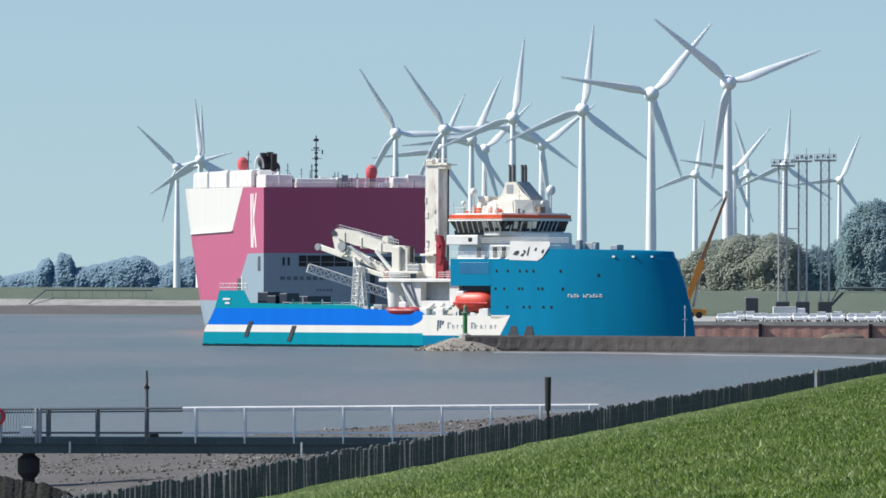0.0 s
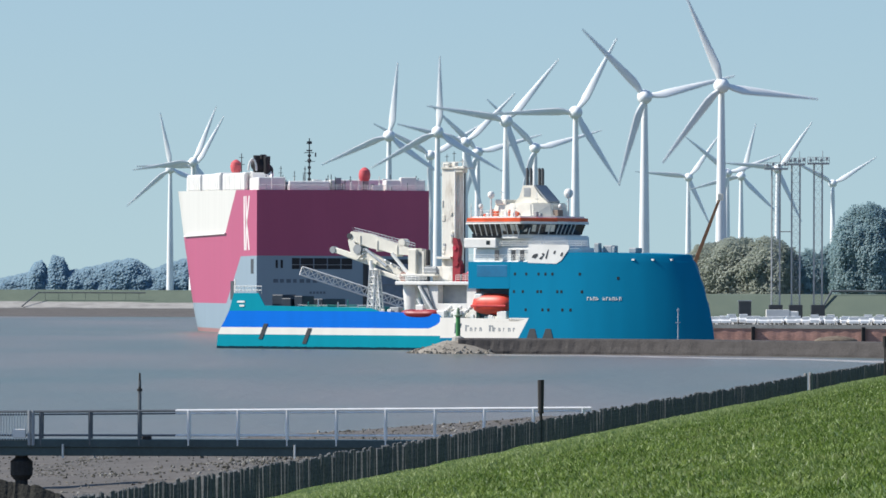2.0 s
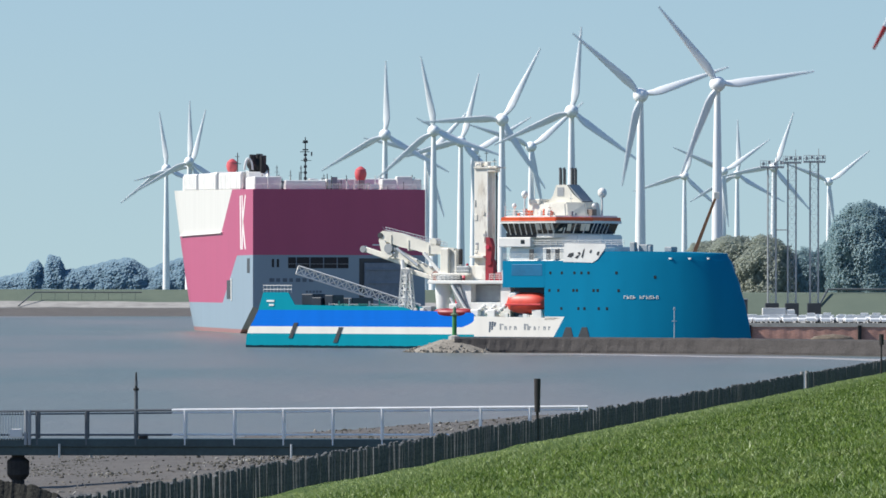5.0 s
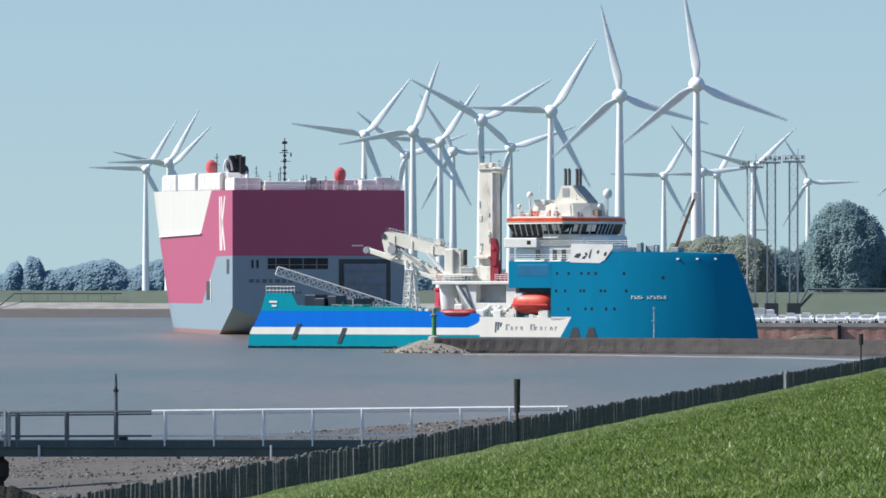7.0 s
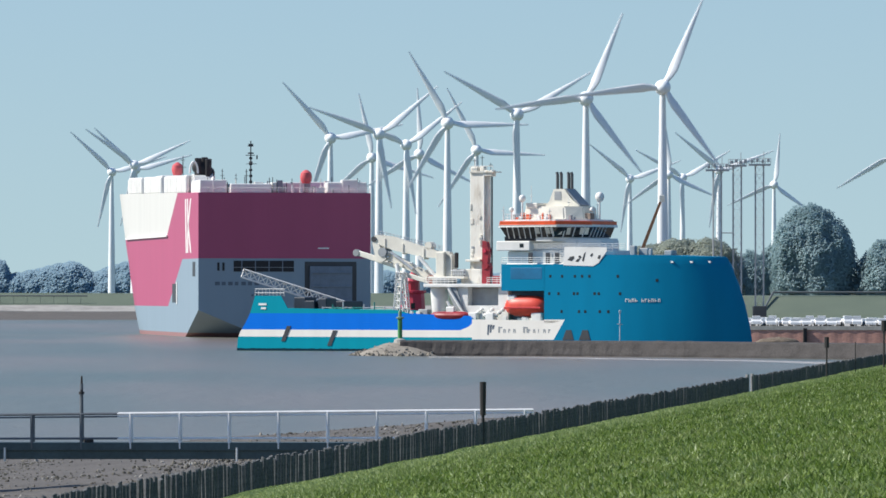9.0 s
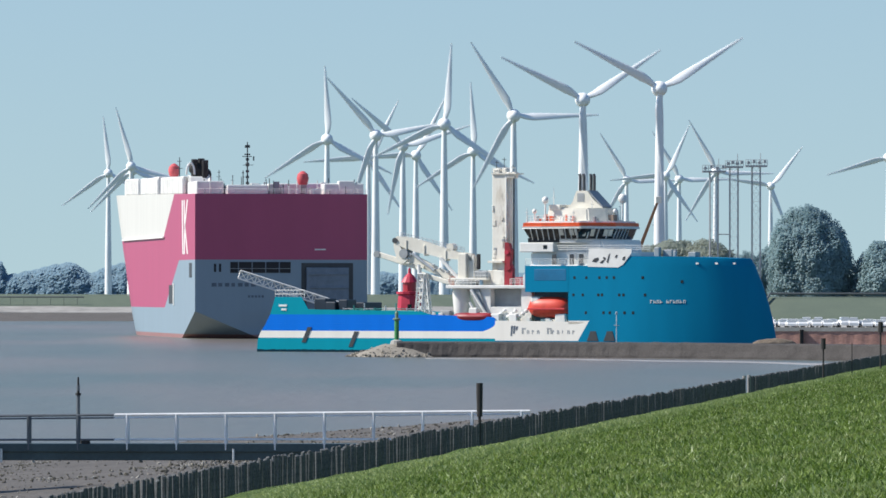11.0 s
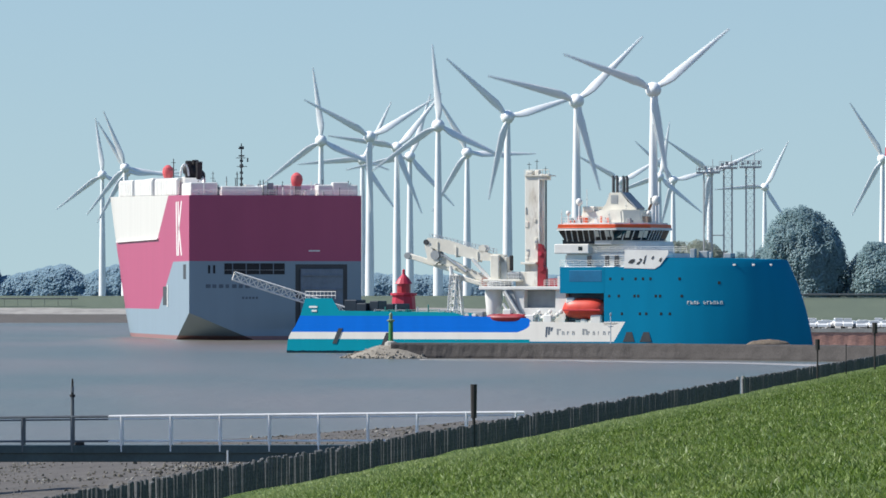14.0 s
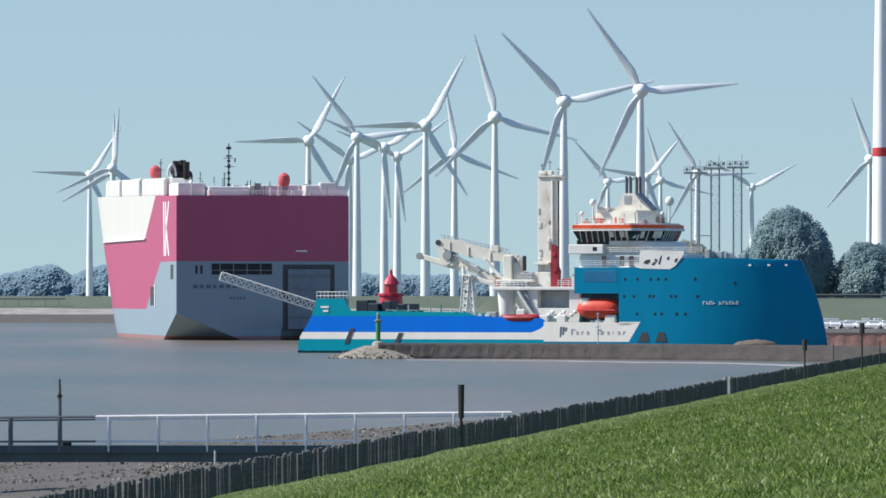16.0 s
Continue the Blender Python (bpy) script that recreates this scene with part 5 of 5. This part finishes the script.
# pipelines along the two far dikes
pipe_mat = plain("dark_pipe", (0.11, 0.12, 0.12), 0.6)
for name_x, y, z, x1, run, drop, foot in ((83.5, 1452, 9.9, 330, 3.4, 4.6, 7.5), (-156, 2306, 8.5, -117, 5.0, 5.0, 4.5)):
    pipeline = thing("pipeline", pose(0, 0, 0), "dark raised pipe on supports along the embankment", "pipeline", "pipelines on the dikes")
    part("pipe", rod(bmesh.new(), (name_x, y, z), (x1, y, z), 0.24, n=10), pipe_mat, pipeline)
    part("inlet", rod(bmesh.new(), (name_x, y, z), (name_x - run, y - 15, z - drop), 0.24, n=10), pipe_mat, pipeline)
    for k in range(8):
        part("support", rod(bmesh.new(), (name_x + (x1 - name_x) * (k + 0.5) / 8, y, foot), (name_x + (x1 - name_x) * (k + 0.5) / 8, y, z), 0.07, n=6), pipe_mat, pipeline)

# ---- trees ----
def girth(z):
    """Crowns are broad low down and draw in towards the top; z runs from -1 to 1."""
    return 1 - 0.22 * z if z > 0 else 1 / max(0.55, math.sqrt(1 - z * z)) ** 0.7


def crown_mesh(rng, h, w, leaves, base):
    """Leaves in a shell under an uneven egg-shaped outline, with a few gaps."""
    seed = Vector((rng.uniform(0, 90), rng.uniform(0, 90), rng.uniform(0, 90)))
    mid, half = base + (h - base) * 0.44, (h - base) * 0.56
    vs, fs, limbs = [], [], []
    for i in range(leaves):
        d = Vector((rng.gauss(0, 1), rng.gauss(0, 1), rng.gauss(0, 1))).normalized()
        edge = 1 + 0.20 * noise.noise(d * 1.6 + seed) + 0.10 * noise.noise(d * 4.5 + seed) + 0.06 * noise.noise(d * 13 + seed)
        if noise.noise(d * 3.2 + seed * 2) > 0.52 and rng.random() < 0.8:
            continue
        q = edge * (0.84 + 0.20 * rng.random())
        low = girth(d.z)
        p = Vector((d.x * w * 0.5 * q * low, d.y * w * 0.45 * q * low, mid + d.z * half * q))
        if p.z < 0.2:
            p.z = rng.uniform(0.2, 2.5)
        if i % (leaves // 40) == 0:
            limbs.append(Vector((p.x * 0.8, p.y * 0.8, mid + (p.z - mid) * 0.8)))
        s = rng.uniform(0.14, 0.34)
        t = Vector((rng.gauss(0, 1), rng.gauss(0, 1), rng.gauss(0, 1)))
        n = (d * 0.8 + t * 0.2 + Vector((-0.15, -0.15, 0.3))).normalized()
        a = n.orthogonal().normalized()
        b = n.cross(a)
        k = len(vs)
        vs += [p + a * s, p + b * s * 0.8 + n * 0.1, p - a * s, p - b * s * 0.8 - n * 0.1]
        fs.append((k, k + 1, k + 2, k + 3))
    # dense heart of twigs and inner leaves
    base_bm = bmesh.new()
    bmesh.ops.create_icosphere(base_bm, subdivisions=5, radius=1.0)
    k = len(vs)
    base_bm.verts.index_update()
    for v in base_bm.verts:
        d = v.co.normalized()
        q = 0.84 * (1 + 0.20 * noise.noise(d * 1.6 + seed) + 0.10 * noise.noise(d * 4.5 + seed) + 0.06 * noise.noise(d * 13 + seed))
        vs.append(Vector((d.x * w * 0.5 * q * girth(d.z), d.y * w * 0.45 * q * girth(d.z), max(0.2, mid + d.z * half * q))))
    fs += [tuple(k + v.index for v in f.verts) for f in base_bm.faces]
    base_bm.free()
    return vs, fs, limbs


def make_tree(rng, x, y, z, h, w, leaves, material, label):
    tree = thing("tree", pose(x, y, z), label, "tree", "trees behind the quay")
    vs, fs, limbs = crown_mesh(rng, h, w, leaves, h * 0.03)
    bm = bmesh.new()
    rod(bm, (0, 0, -0.5), (0.2, 0, h * 0.5), w * 0.035, w * 0.018, 8)
    for c in limbs:
        rod(bm, (0.1, 0, h * rng.uniform(0.15, 0.4)), c, w * 0.012, 0.05, 5)
    part("trunk", bm, BARK, tree)
    crown = from_arrays("crown", vs, fs, material)
    for p in crown.data.polygons:
        p.use_smooth = True
    crown.parent = tree
    return tree


rng = random.Random(21)
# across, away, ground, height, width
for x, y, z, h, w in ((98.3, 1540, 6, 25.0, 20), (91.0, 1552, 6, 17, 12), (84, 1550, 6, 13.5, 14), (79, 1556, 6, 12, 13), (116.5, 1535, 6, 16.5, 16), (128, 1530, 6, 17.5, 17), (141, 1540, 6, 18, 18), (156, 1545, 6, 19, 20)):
    make_tree(rng, x, y, z, h, w, int(62000 * (h / 25) ** 1.7), HAZED_LEAVES, "dark green broad tree in full leaf, haze painted into its colour")
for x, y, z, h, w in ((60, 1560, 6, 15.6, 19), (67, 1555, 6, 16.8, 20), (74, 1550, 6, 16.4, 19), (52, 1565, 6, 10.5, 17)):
    make_tree(rng, x, y, z, h, w, 30000, HAZED_SPRING, "pale olive-green bushy tree in spring leaf, haze painted into its colour")

# far belt of wood along the left shore; its haze is in the leaf colour
def belt_top(x):
    """Height of the belt: low hedge, a slim poplar, round tops with dips between."""
    return 1.65 * float(np.interp(x, (-330, -224, -222, -206, -203, -200, -197, -195, -190, -187, -178, -166, -158, -155, -148, -138, -120, -40, -30, 170),
                                  (9, 7.5, 6, 9, 14, 14.5, 10, 16, 16.5, 10, 11.5, 14, 15.5, 15, 10.5, 14, 18, 16.5, 11, 10)))


def belt_point(x, u):
    """A point of the belt's face; u runs from its foot (0) over the top (1) to the back (1.3)."""
    tall = belt_top(x) * (1 + 0.06 * noise.noise(Vector((x / 4, 0, 5.1))))
    rise = math.sin(min(1.0, u) * math.pi / 2) if u <= 1 else 1 - (u - 1) * 1.6
    v = Vector((x / 7, tall * rise / 9, 1.3))
    bulge = noise.noise(v) + 0.5 * noise.noise(v * 2.6)
    return Vector((x * 1.5, 4440 + 26 * u ** 1.5 - 3.0 * bulge, 4.7 + tall * rise + 0.8 * bulge * u))


WOOD_X, WOOD_U = steps(-330, 170, 620), (0.0, 0.15, 0.3, 0.45, 0.6, 0.72, 0.82, 0.9, 0.96, 1.0, 1.1, 1.3)
vs = [belt_point(x, u) for u in WOOD_U for x in WOOD_X]
n = len(WOOD_X)
fs = [(j * n + i, j * n + i + 1, (j + 1) * n + i + 1, (j + 1) * n + i) for j in range(len(WOOD_U) - 1) for i in range(n - 1)]
for i in range(90000):
    p = belt_point(rng.uniform(-330, 130), rng.uniform(0.02, 1.05)) + Vector((0, -rng.uniform(0.3, 2.2), rng.uniform(-0.6, 1.3)))
    s = rng.uniform(0.6, 1.4)
    n = Vector((rng.gauss(-0.25, 0.13), -0.6 + rng.gauss(0, 0.13), 0.75 + rng.gauss(0, 0.13))).normalized()
    u = n.orthogonal().normalized() * s
    v = n.cross(u) * 0.8
    k = len(vs)
    vs += [p + u, p + v, p - u, p - v]
    fs.append((k, k + 1, k + 2, k + 3))
far_wood = from_arrays("far_wood", vs, fs, HAZED_FARLEAF)
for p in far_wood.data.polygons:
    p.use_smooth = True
tagged(far_wood, "belt of trees along the far shore, haze painted into the leaves", "woods", kind="stuff")

# ---- lattice light masts ----
def make_mast(x, plat, h):
    mast = thing("lattice_mast", pose(x, 1395, 3.5), "grey steel lattice tower carrying a railed platform", "lattice tower", "lattice towers by the quay")
    for a in (-0.9, 0.9):
        for b in (-0.6, 0.6):
            part("leg", rod(bmesh.new(), (a, b, 0), (a, b, h), 0.17, n=6), GREY, mast)
    part("lacing", truss(bmesh.new(), (0, 0, 0.2), (0, 0, h - 0.1), 1.62, 1.0, 18, 0.045, (0, 1, 0)), STEEL, mast)
    part("base_housing", box(bmesh.new(), -1.5, 1.5, -1.2, 1.2, 0, 3.4, 0.1), DARK, mast)
    bm = bmesh.new()
    box(bm, -plat, plat, -1.3, 1.3, h - 0.1, h + 0.3)
    for k in range(9):
        xx = -plat + k * plat / 4
        rod(bm, (xx, -1.3, h + 0.2), (xx, -1.3, h + 1.5), 0.05, n=4)
    for z in (h + 0.8, h + 1.5):
        rod(bm, (-plat, -1.3, z), (plat, -1.3, z), 0.05, n=4)
    part("platform", bm, GREY, mast)
    for k in range(4):
        xx = -plat + 0.35 + k * plat * 0.5
        part("floodlight", box(bmesh.new(), xx, xx + 0.6, -1.6, -1.1, h + 0.5 + 0.25 * (k % 2), h + 1.2 + 0.3 * (k % 2), 0.08), GREY, mast)
    part("mast_top", rod(bmesh.new(), (plat * 0.4, 0, h + 0.2), (plat * 0.4, 0, h + 3.0), 0.08, n=5), GREY, mast)
    return mast


for x, plat, h in ((67.9, 2.6, 33.2), (72.3, 2.0, 34.2), (77.2, 2.4, 34.4)):
    tower = make_mast(x, plat, h)
    if x < 70:
        part("cross_tie", rod(bmesh.new(), (0.9, 0, 19.5), (3.5, 0, 19.5), 0.12, n=6), GREY, tower)

# ---- yellow mobile crane ----
crane = thing("mobile_crane", pose(44.2, 1330, 3.5), "orange-yellow mobile crane with raised telescopic boom", "crane")
part("carrier", box(bmesh.new(), -4, 4.5, -1.4, 1.4, 0.7, 2.0, 0.15), YELLOW, crane)
part("cab", box(bmesh.new(), -1.6, 1.2, -1.3, 1.3, 2.0, 4.4, 0.2), YELLOW, crane)
bm = bmesh.new()
prism(bm, [(-0.5, 2.8), (0.6, 2.5), (4.1, 11.0), (3.9, 12.4), (2.8, 12.0)], -0.5, 0.5)
part("boom", bm, YELLOW, crane)
bm = bmesh.new()
prism(bm, [(2.95, 11.8), (3.75, 11.6), (8.95, 25.6), (8.45, 25.8)], -0.35, 0.35)
part("boom_extension", bm, plain("brown_boom", (0.27, 0.13, 0.06), 0.5), crane, "dark brown upper boom section")
part("boom_tip", box(bmesh.new(), 8.3, 9.5, -0.5, 0.5, 25.4, 26.8, 0.1), CREAM, crane)
part("cylinder", rod(bmesh.new(), (1.8, 0, 2.4), (3.4, 0, 10.0), 0.25, n=8), GREY, crane)
for x in (-3, -1.2, 1.2, 3):
    for y in (-1.4, 1.4):
        part("wheel", rod(bmesh.new(), (x, y - 0.25, 0.7), (x, y + 0.25, 0.7), 0.7, n=12), TYRE, crane)

# ---- pier ----
PY = 255.0
pier = thing("pier", pose(0, PY, 0), "steel footbridge pier with pale railing over the mud", "pier")
part("deck", box(bmesh.new(), -24.0, 5.0, -0.8, 0.45, 3.62, 3.95, 0.03), DECKSTEEL, pier, "dark steel walkway deck")
for y in (-0.75, 0.4):
    # the outer stretch of railing is dark grey, the rest pale
    for x0, x1, paint in ((-24.0, -11.7, RAILGREY), (-11.7, 5.0, RAILWHITE)):
        for z, r, rise in ((4.98, 0.042, 0.0097), (4.86, 0.022, 0.0097), (4.08, 0.03, 0.0017)):
            part("handrail", rod(bmesh.new(), (x0, y, z + rise * (x0 + 24)), (x1, y, z + rise * (x1 + 24)), r, n=8), paint, pier)
    x = 4.65
    while x > -24:
        part("rail_post", rod(bmesh.new(), (x, y, 3.7), (x, y, 5.21 + 0.0097 * x), 0.062, n=8), RAILGREY if x < -11.7 else RAILWHITE, pier)
        x -= 1.978
part("crossbeam", box(bmesh.new(), -24.0, 5.0, -0.7, -0.45, 3.28, 3.63, 0.02), DECKSTEEL, pier)
part("crossbeam", box(bmesh.new(), -24.0, 5.0, 0.15, 0.35, 3.28, 3.63, 0.02), DECKSTEEL, pier)
for x in (-6.9, -16.2):
    part("drain_pipe", rod(bmesh.new(), (x, -0.86, 3.2), (x, -0.86, 3.75), 0.05, n=6), STEEL, pier)
part("mooring_cleat", lathe(bmesh.new(), [(0.2, 3.94), (0.19, 4.06), (0.1, 4.14), (0.01, 4.15)], 10, Matrix.Translation((-12.85, -0.6, 0))), PILE, pier)
part("pile", rod(bmesh.new(), (-17.9, -0.2, -1.0), (-17.9, -0.2, 3.4), 0.26, n=14), PILE, pier)
part("pile_collar", lathe(bmesh.new(), [(0.30, 2.3), (0.45, 2.5), (0.45, 3.05), (0.26, 3.2), (0.24, 3.3)], 14, Matrix.Translation((-17.9, -0.2, 0))), PILE, pier)
# end gate with close bars and a life ring
for k in range(12):
    part("gate_bar", rod(bmesh.new(), (-18.9 + k * 0.11, -0.86, 3.9), (-18.9 + k * 0.11, -0.86, 5.02), 0.018, n=6), STEEL, pier)
for x in (-19.0, -17.55, -17.4):
    part("gate_post", rod(bmesh.new(), (x, -0.86, 3.7), (x, -0.86, 5.1), 0.07, n=8), GREY, pier)
part("gate_box", box(bmesh.new(), -18.2, -17.7, -0.95, -0.85, 4.0, 4.35, 0.03), WHITE, pier)
bm = bmesh.new()
loft(bm, [[(-19.15 + (0.3 + 0.07 * math.cos(b)) * math.cos(a), -0.95 + 0.07 * math.sin(b), 4.75 + (0.3 + 0.07 * math.cos(b)) * math.sin(a)) for b in [q * math.pi / 4 for q in range(8)]] for a in [q * math.pi / 10 for q in range(21)]], caps=False)
part("life_ring", bm, RED, pier, "red life ring", True)
pole = thing("pole", pose(-13.18, 255.2, 3.95), "slim dark grey pole with a collar standing on the pier", "pole")
part("shaft", rod(bmesh.new(), (0, 0, 0.0), (0, 0, 2.0), 0.085, 0.075, 10), RAILGREY, pole)
part("clamp", rod(bmesh.new(), (0, 0, 1.92), (0, 0, 2.02), 0.115, n=10), PILE, pole)
part("cap", rod(bmesh.new(), (0, 0, 2.0), (0, 0, 2.66), 0.06, 0.035, 8), PILE, pole)
# lighter ring on the cap stands in for a sun glint
part("band", rod(bmesh.new(), (0, 0, 2.1), (0, 0, 2.34), 0.068, n=10), RAILGREY, pole)

# ---- dike posts ----
post = thing("marker_post", pose(2.757, 236, 4.2), "thick black timber post beside the fence", "post")
part("shaft", rod(bmesh.new(), (0, 0, -0.5), (0, 0, 1.9), 0.06, 0.06, 10), PILE, post)
part("head", rod(bmesh.new(), (0, 0, 1.2), (0, 0, 2.45), 0.11, 0.13, 10), PILE, post)
for x, y, top, r in ((27.7, 420, 7.0, 0.121), (29.6, 420, 6.7, 0.07), (31.5, 420, 8.1, 0.13), (33.0, 424, 6.9, 0.09)):
    foot = mud_height(x, y) if x < fence_x(y) else dike_height(x, y)
    p = thing("shore_post", pose(x, y, foot), "dark weathered post on the shore", "post", "posts on the shore")
    part("shaft", rod(bmesh.new(), (0, 0, -0.6), (0, 0, top - foot), r * 0.5, r * 0.45, 8), PILE, p)
    if r > 0.12:
        part("head", rod(bmesh.new(), (0, 0, top - foot - 0.7), (0, 0, top - foot + 0.02), r * 1.35, n=8), PILE, p)

# ---- stake fence ----
fence = thing("stake_fence", pose(0, 0, 0), "weathered dark timber stake fence along the dike foot", "fence")
variants = []
rnd = random.Random(5)
for i in range(10):
    bm = bmesh.new()
    r, h = rnd.uniform(0.06, 0.076), rnd.uniform(0.86, 0.98)
    ring = [(r * math.cos(q * math.pi / 3.5) * rnd.uniform(0.9, 1.05), r * math.sin(q * math.pi / 3.5)) for q in range(7)]
    loft(bm, [[(x, y, -0.5) for x, y in ring], [(x, y, h - 0.02 - x * 0.3) for x, y in ring], [(x * 0.6, y * 0.6, h - x * 0.3) for x, y in ring]])
    me = bpy.data.meshes.new("stake")
    bmesh.ops.recalc_face_normals(bm, faces=bm.faces)
    bm.to_mesh(me)
    bm.free()
    me.materials.append(PICKET)
    variants.append(me)
vs, fs = [], []
y, i = 128.0, 0
while y < 700:
    y += rnd.uniform(0.48, 0.58)
    if 361.2 < y < 364.4:
        continue
    me = rnd.choice(variants)
    m = pose(fence_x(y) + rnd.uniform(-0.02, 0.02), y, 4.22 + 0.05 * soft(y, 2, 6), rnd.uniform(-1.5, 1.5), rnd.uniform(-1.8, 1.8), rnd.uniform(0, 360))
    if 142 < y and i < 300:
        ob = new("stake", me)
        ob.parent = fence
        ob.matrix_basis = m
        i += 1
    else:
        k = len(vs)
        vs += [m @ v.co for v in me.vertices]
        fs += [[k + j for j in p.vertices] for p in me.polygons]
rest = from_arrays("stakes_beyond", vs, fs, PICKET)
rest.parent = fence
tagged(rest, kind="stuff")
for y in (361.0, 364.6):
    gate = thing("gate_post", pose(fence_x(y), y, 4.2), "pale timber post at the gap in the fence", "post", "posts at the fence gap")
    part("shaft", rod(bmesh.new(), (0, 0, -0.4), (0, 0, 1.1), 0.1, n=8), PALE, gate)

# ---- stones and weed on the mud ----
rnd = random.Random(8)
base = bmesh.new()
bmesh.ops.create_icosphere(base, subdivisions=1, radius=1.0)
ico_v, ico_f = [v.co.copy() for v in base.verts], [[v.index for v in f.verts] for f in base.faces]
base.free()
vs, fs = [], []
for i in range(4200):
    y = rnd.uniform(190, 480)
    x = fence_x(y) - rnd.uniform(4, 48)
    if abs(x) > 0.08 * y:
        continue
    r = rnd.uniform(0.015, 0.07) * (1 + 1.2 * (rnd.random() < 0.06))
    m = Matrix.Translation((x, y, mud_height(x, y))) @ Euler((rnd.random() * 3, rnd.random() * 3, 0)).to_matrix().to_4x4() @ Matrix.Diagonal((1.5 * r, r, 0.6 * r, 1))
    k = len(vs)
    vs += [m @ v for v in ico_v]
    fs += [[k + q for q in f] for f in ico_f]
for i in range(1900):
    if i < 800:
        # wrack left along the tide line
        y = rnd.uniform(268, 372)
        x = fence_x(y) - float(np.interp(y, (268, 275, 292, 366, 372), (20, 23, 30, 39, 40))) + rnd.gauss(0, 0.8)
        r = rnd.uniform(0.02, 0.06)
    elif i < 1550:
        # rubble near the fence
        y = rnd.gauss(294, 11)
        x = fence_x(y) - rnd.gauss(17.5, 2.4)
        r = rnd.uniform(0.025, 0.095)
    else:
        y = rnd.uniform(340, 405)
        x = fence_x(y) - rnd.uniform(10, 30)
        r = rnd.uniform(0.03, 0.10)
    m = Matrix.Translation((x, y, mud_height(x, y))) @ Euler((rnd.random() * 3, rnd.random() * 3, 0)).to_matrix().to_4x4() @ Matrix.Diagonal((1.6 * r, r, 0.8 * r, 1))
    k = len(vs)
    vs += [m @ v for v in ico_v]
    fs += [[k + q for q in f] for f in ico_f]
tagged(from_arrays("shore_stones", vs, fs, PEBBLES), "scattered dark and pale stones on the mud", "stones", kind="stuff")

bm = bmesh.new()
rings = []
for k in range(232):
    x = -24 + k * 0.06
    top = float(np.interp(x, (-24, -15, -13.6, -12.7, -11.6, -10.3), (4.1, 4.0, 3.74, 3.4, 2.5, 1.2))) + 0.07 * soft(k, 3, 4) + 0.05 * soft(k, 9, 1.3)
    rings.append([(x, 198, 1.0)] + [(x, 198 + 2.6 * u, 1.0 + (top - 1.0) * u ** 0.7 + 0.08 * soft(k * 0.7, u * 30, 1.7)) for u in (0.2, 0.4, 0.6, 0.8)] + [(x, 200.6, top), (x, 203, 0.7 * top), (x, 205, 1.0)])
loft(bm, rings)
tagged(mesh_ob("earth_ridge", bm, EARTH, True), "dark earth ridge with sparse weeds by the pier", "earth bank", kind="structure")

# ---- grass ----
g = np.random.default_rng(3)
n = 560000
yy = 62 * (470 / 62) ** (g.random(n) ** 1.15)
ww = g.random(n) * np.minimum(28.5, 30.5 - 0.055 * yy) + 0.05
xx = fence_x(yy) + ww
keep = (np.abs(xx) < 0.085 * yy + 1)
xx, yy = xx[keep], yy[keep]
n = len(xx)
vs = np.empty((n * 3, 3))
ang, hgt = g.random(n) * 6.283, (0.03 + 0.085 * g.random(n) ** 1.5) * (0.8 + yy / 400)
wid = (0.009 + 0.013 * g.random(n)) * (0.55 + yy / 130)
zz = np.array([dike_height(a, b) for a, b in zip(xx, yy)]) - 0.01
lean = g.normal(0, 0.075, (n, 2))
hgt = hgt * np.clip(0.35 + (xx - fence_x(yy)) / 7, 0.35, 1.0) * np.array([1.0 + 0.75 * soft(a, b, 0.45) for a, b in zip(xx, yy)])
vs[0::3] = np.stack([xx - wid * np.cos(ang), yy - wid * np.sin(ang), zz], 1)
vs[1::3] = np.stack([xx + wid * np.cos(ang), yy + wid * np.sin(ang), zz], 1)
vs[2::3] = np.stack([xx + lean[:, 0], yy + lean[:, 1], zz + hgt], 1)
me = bpy.data.meshes.new("grass")
me.vertices.add(n * 3)
me.vertices.foreach_set("co", vs.ravel())
me.loops.add(n * 3)
me.loops.foreach_set("vertex_index", np.arange(n * 3, dtype=np.int32))
me.polygons.add(n)
me.polygons.foreach_set("loop_start", np.arange(0, n * 3, 3, dtype=np.int32))
me.update(calc_edges=True)
me.materials.append(BLADES)
tagged(new("grass", me), "lush green spring grass on the dike slope", "grass", kind="stuff")


vessel.scale = (0.957, 0.957, 0.957)


def motions():
    walk(vessel, [(t, pose(x * 0.957, y * 0.957, 0.43, rz=a)) for t, x, y, a in VESSEL_WAY])
    for rotor, angles in ROTORS:
        rows = []
        for k in range(33):
            t = k / 2
            rows.append((t, pose(0, 0, 0, 0, -float(np.interp(t, TIMES, angles)), 0)))
        walk(rotor, rows)


motions()
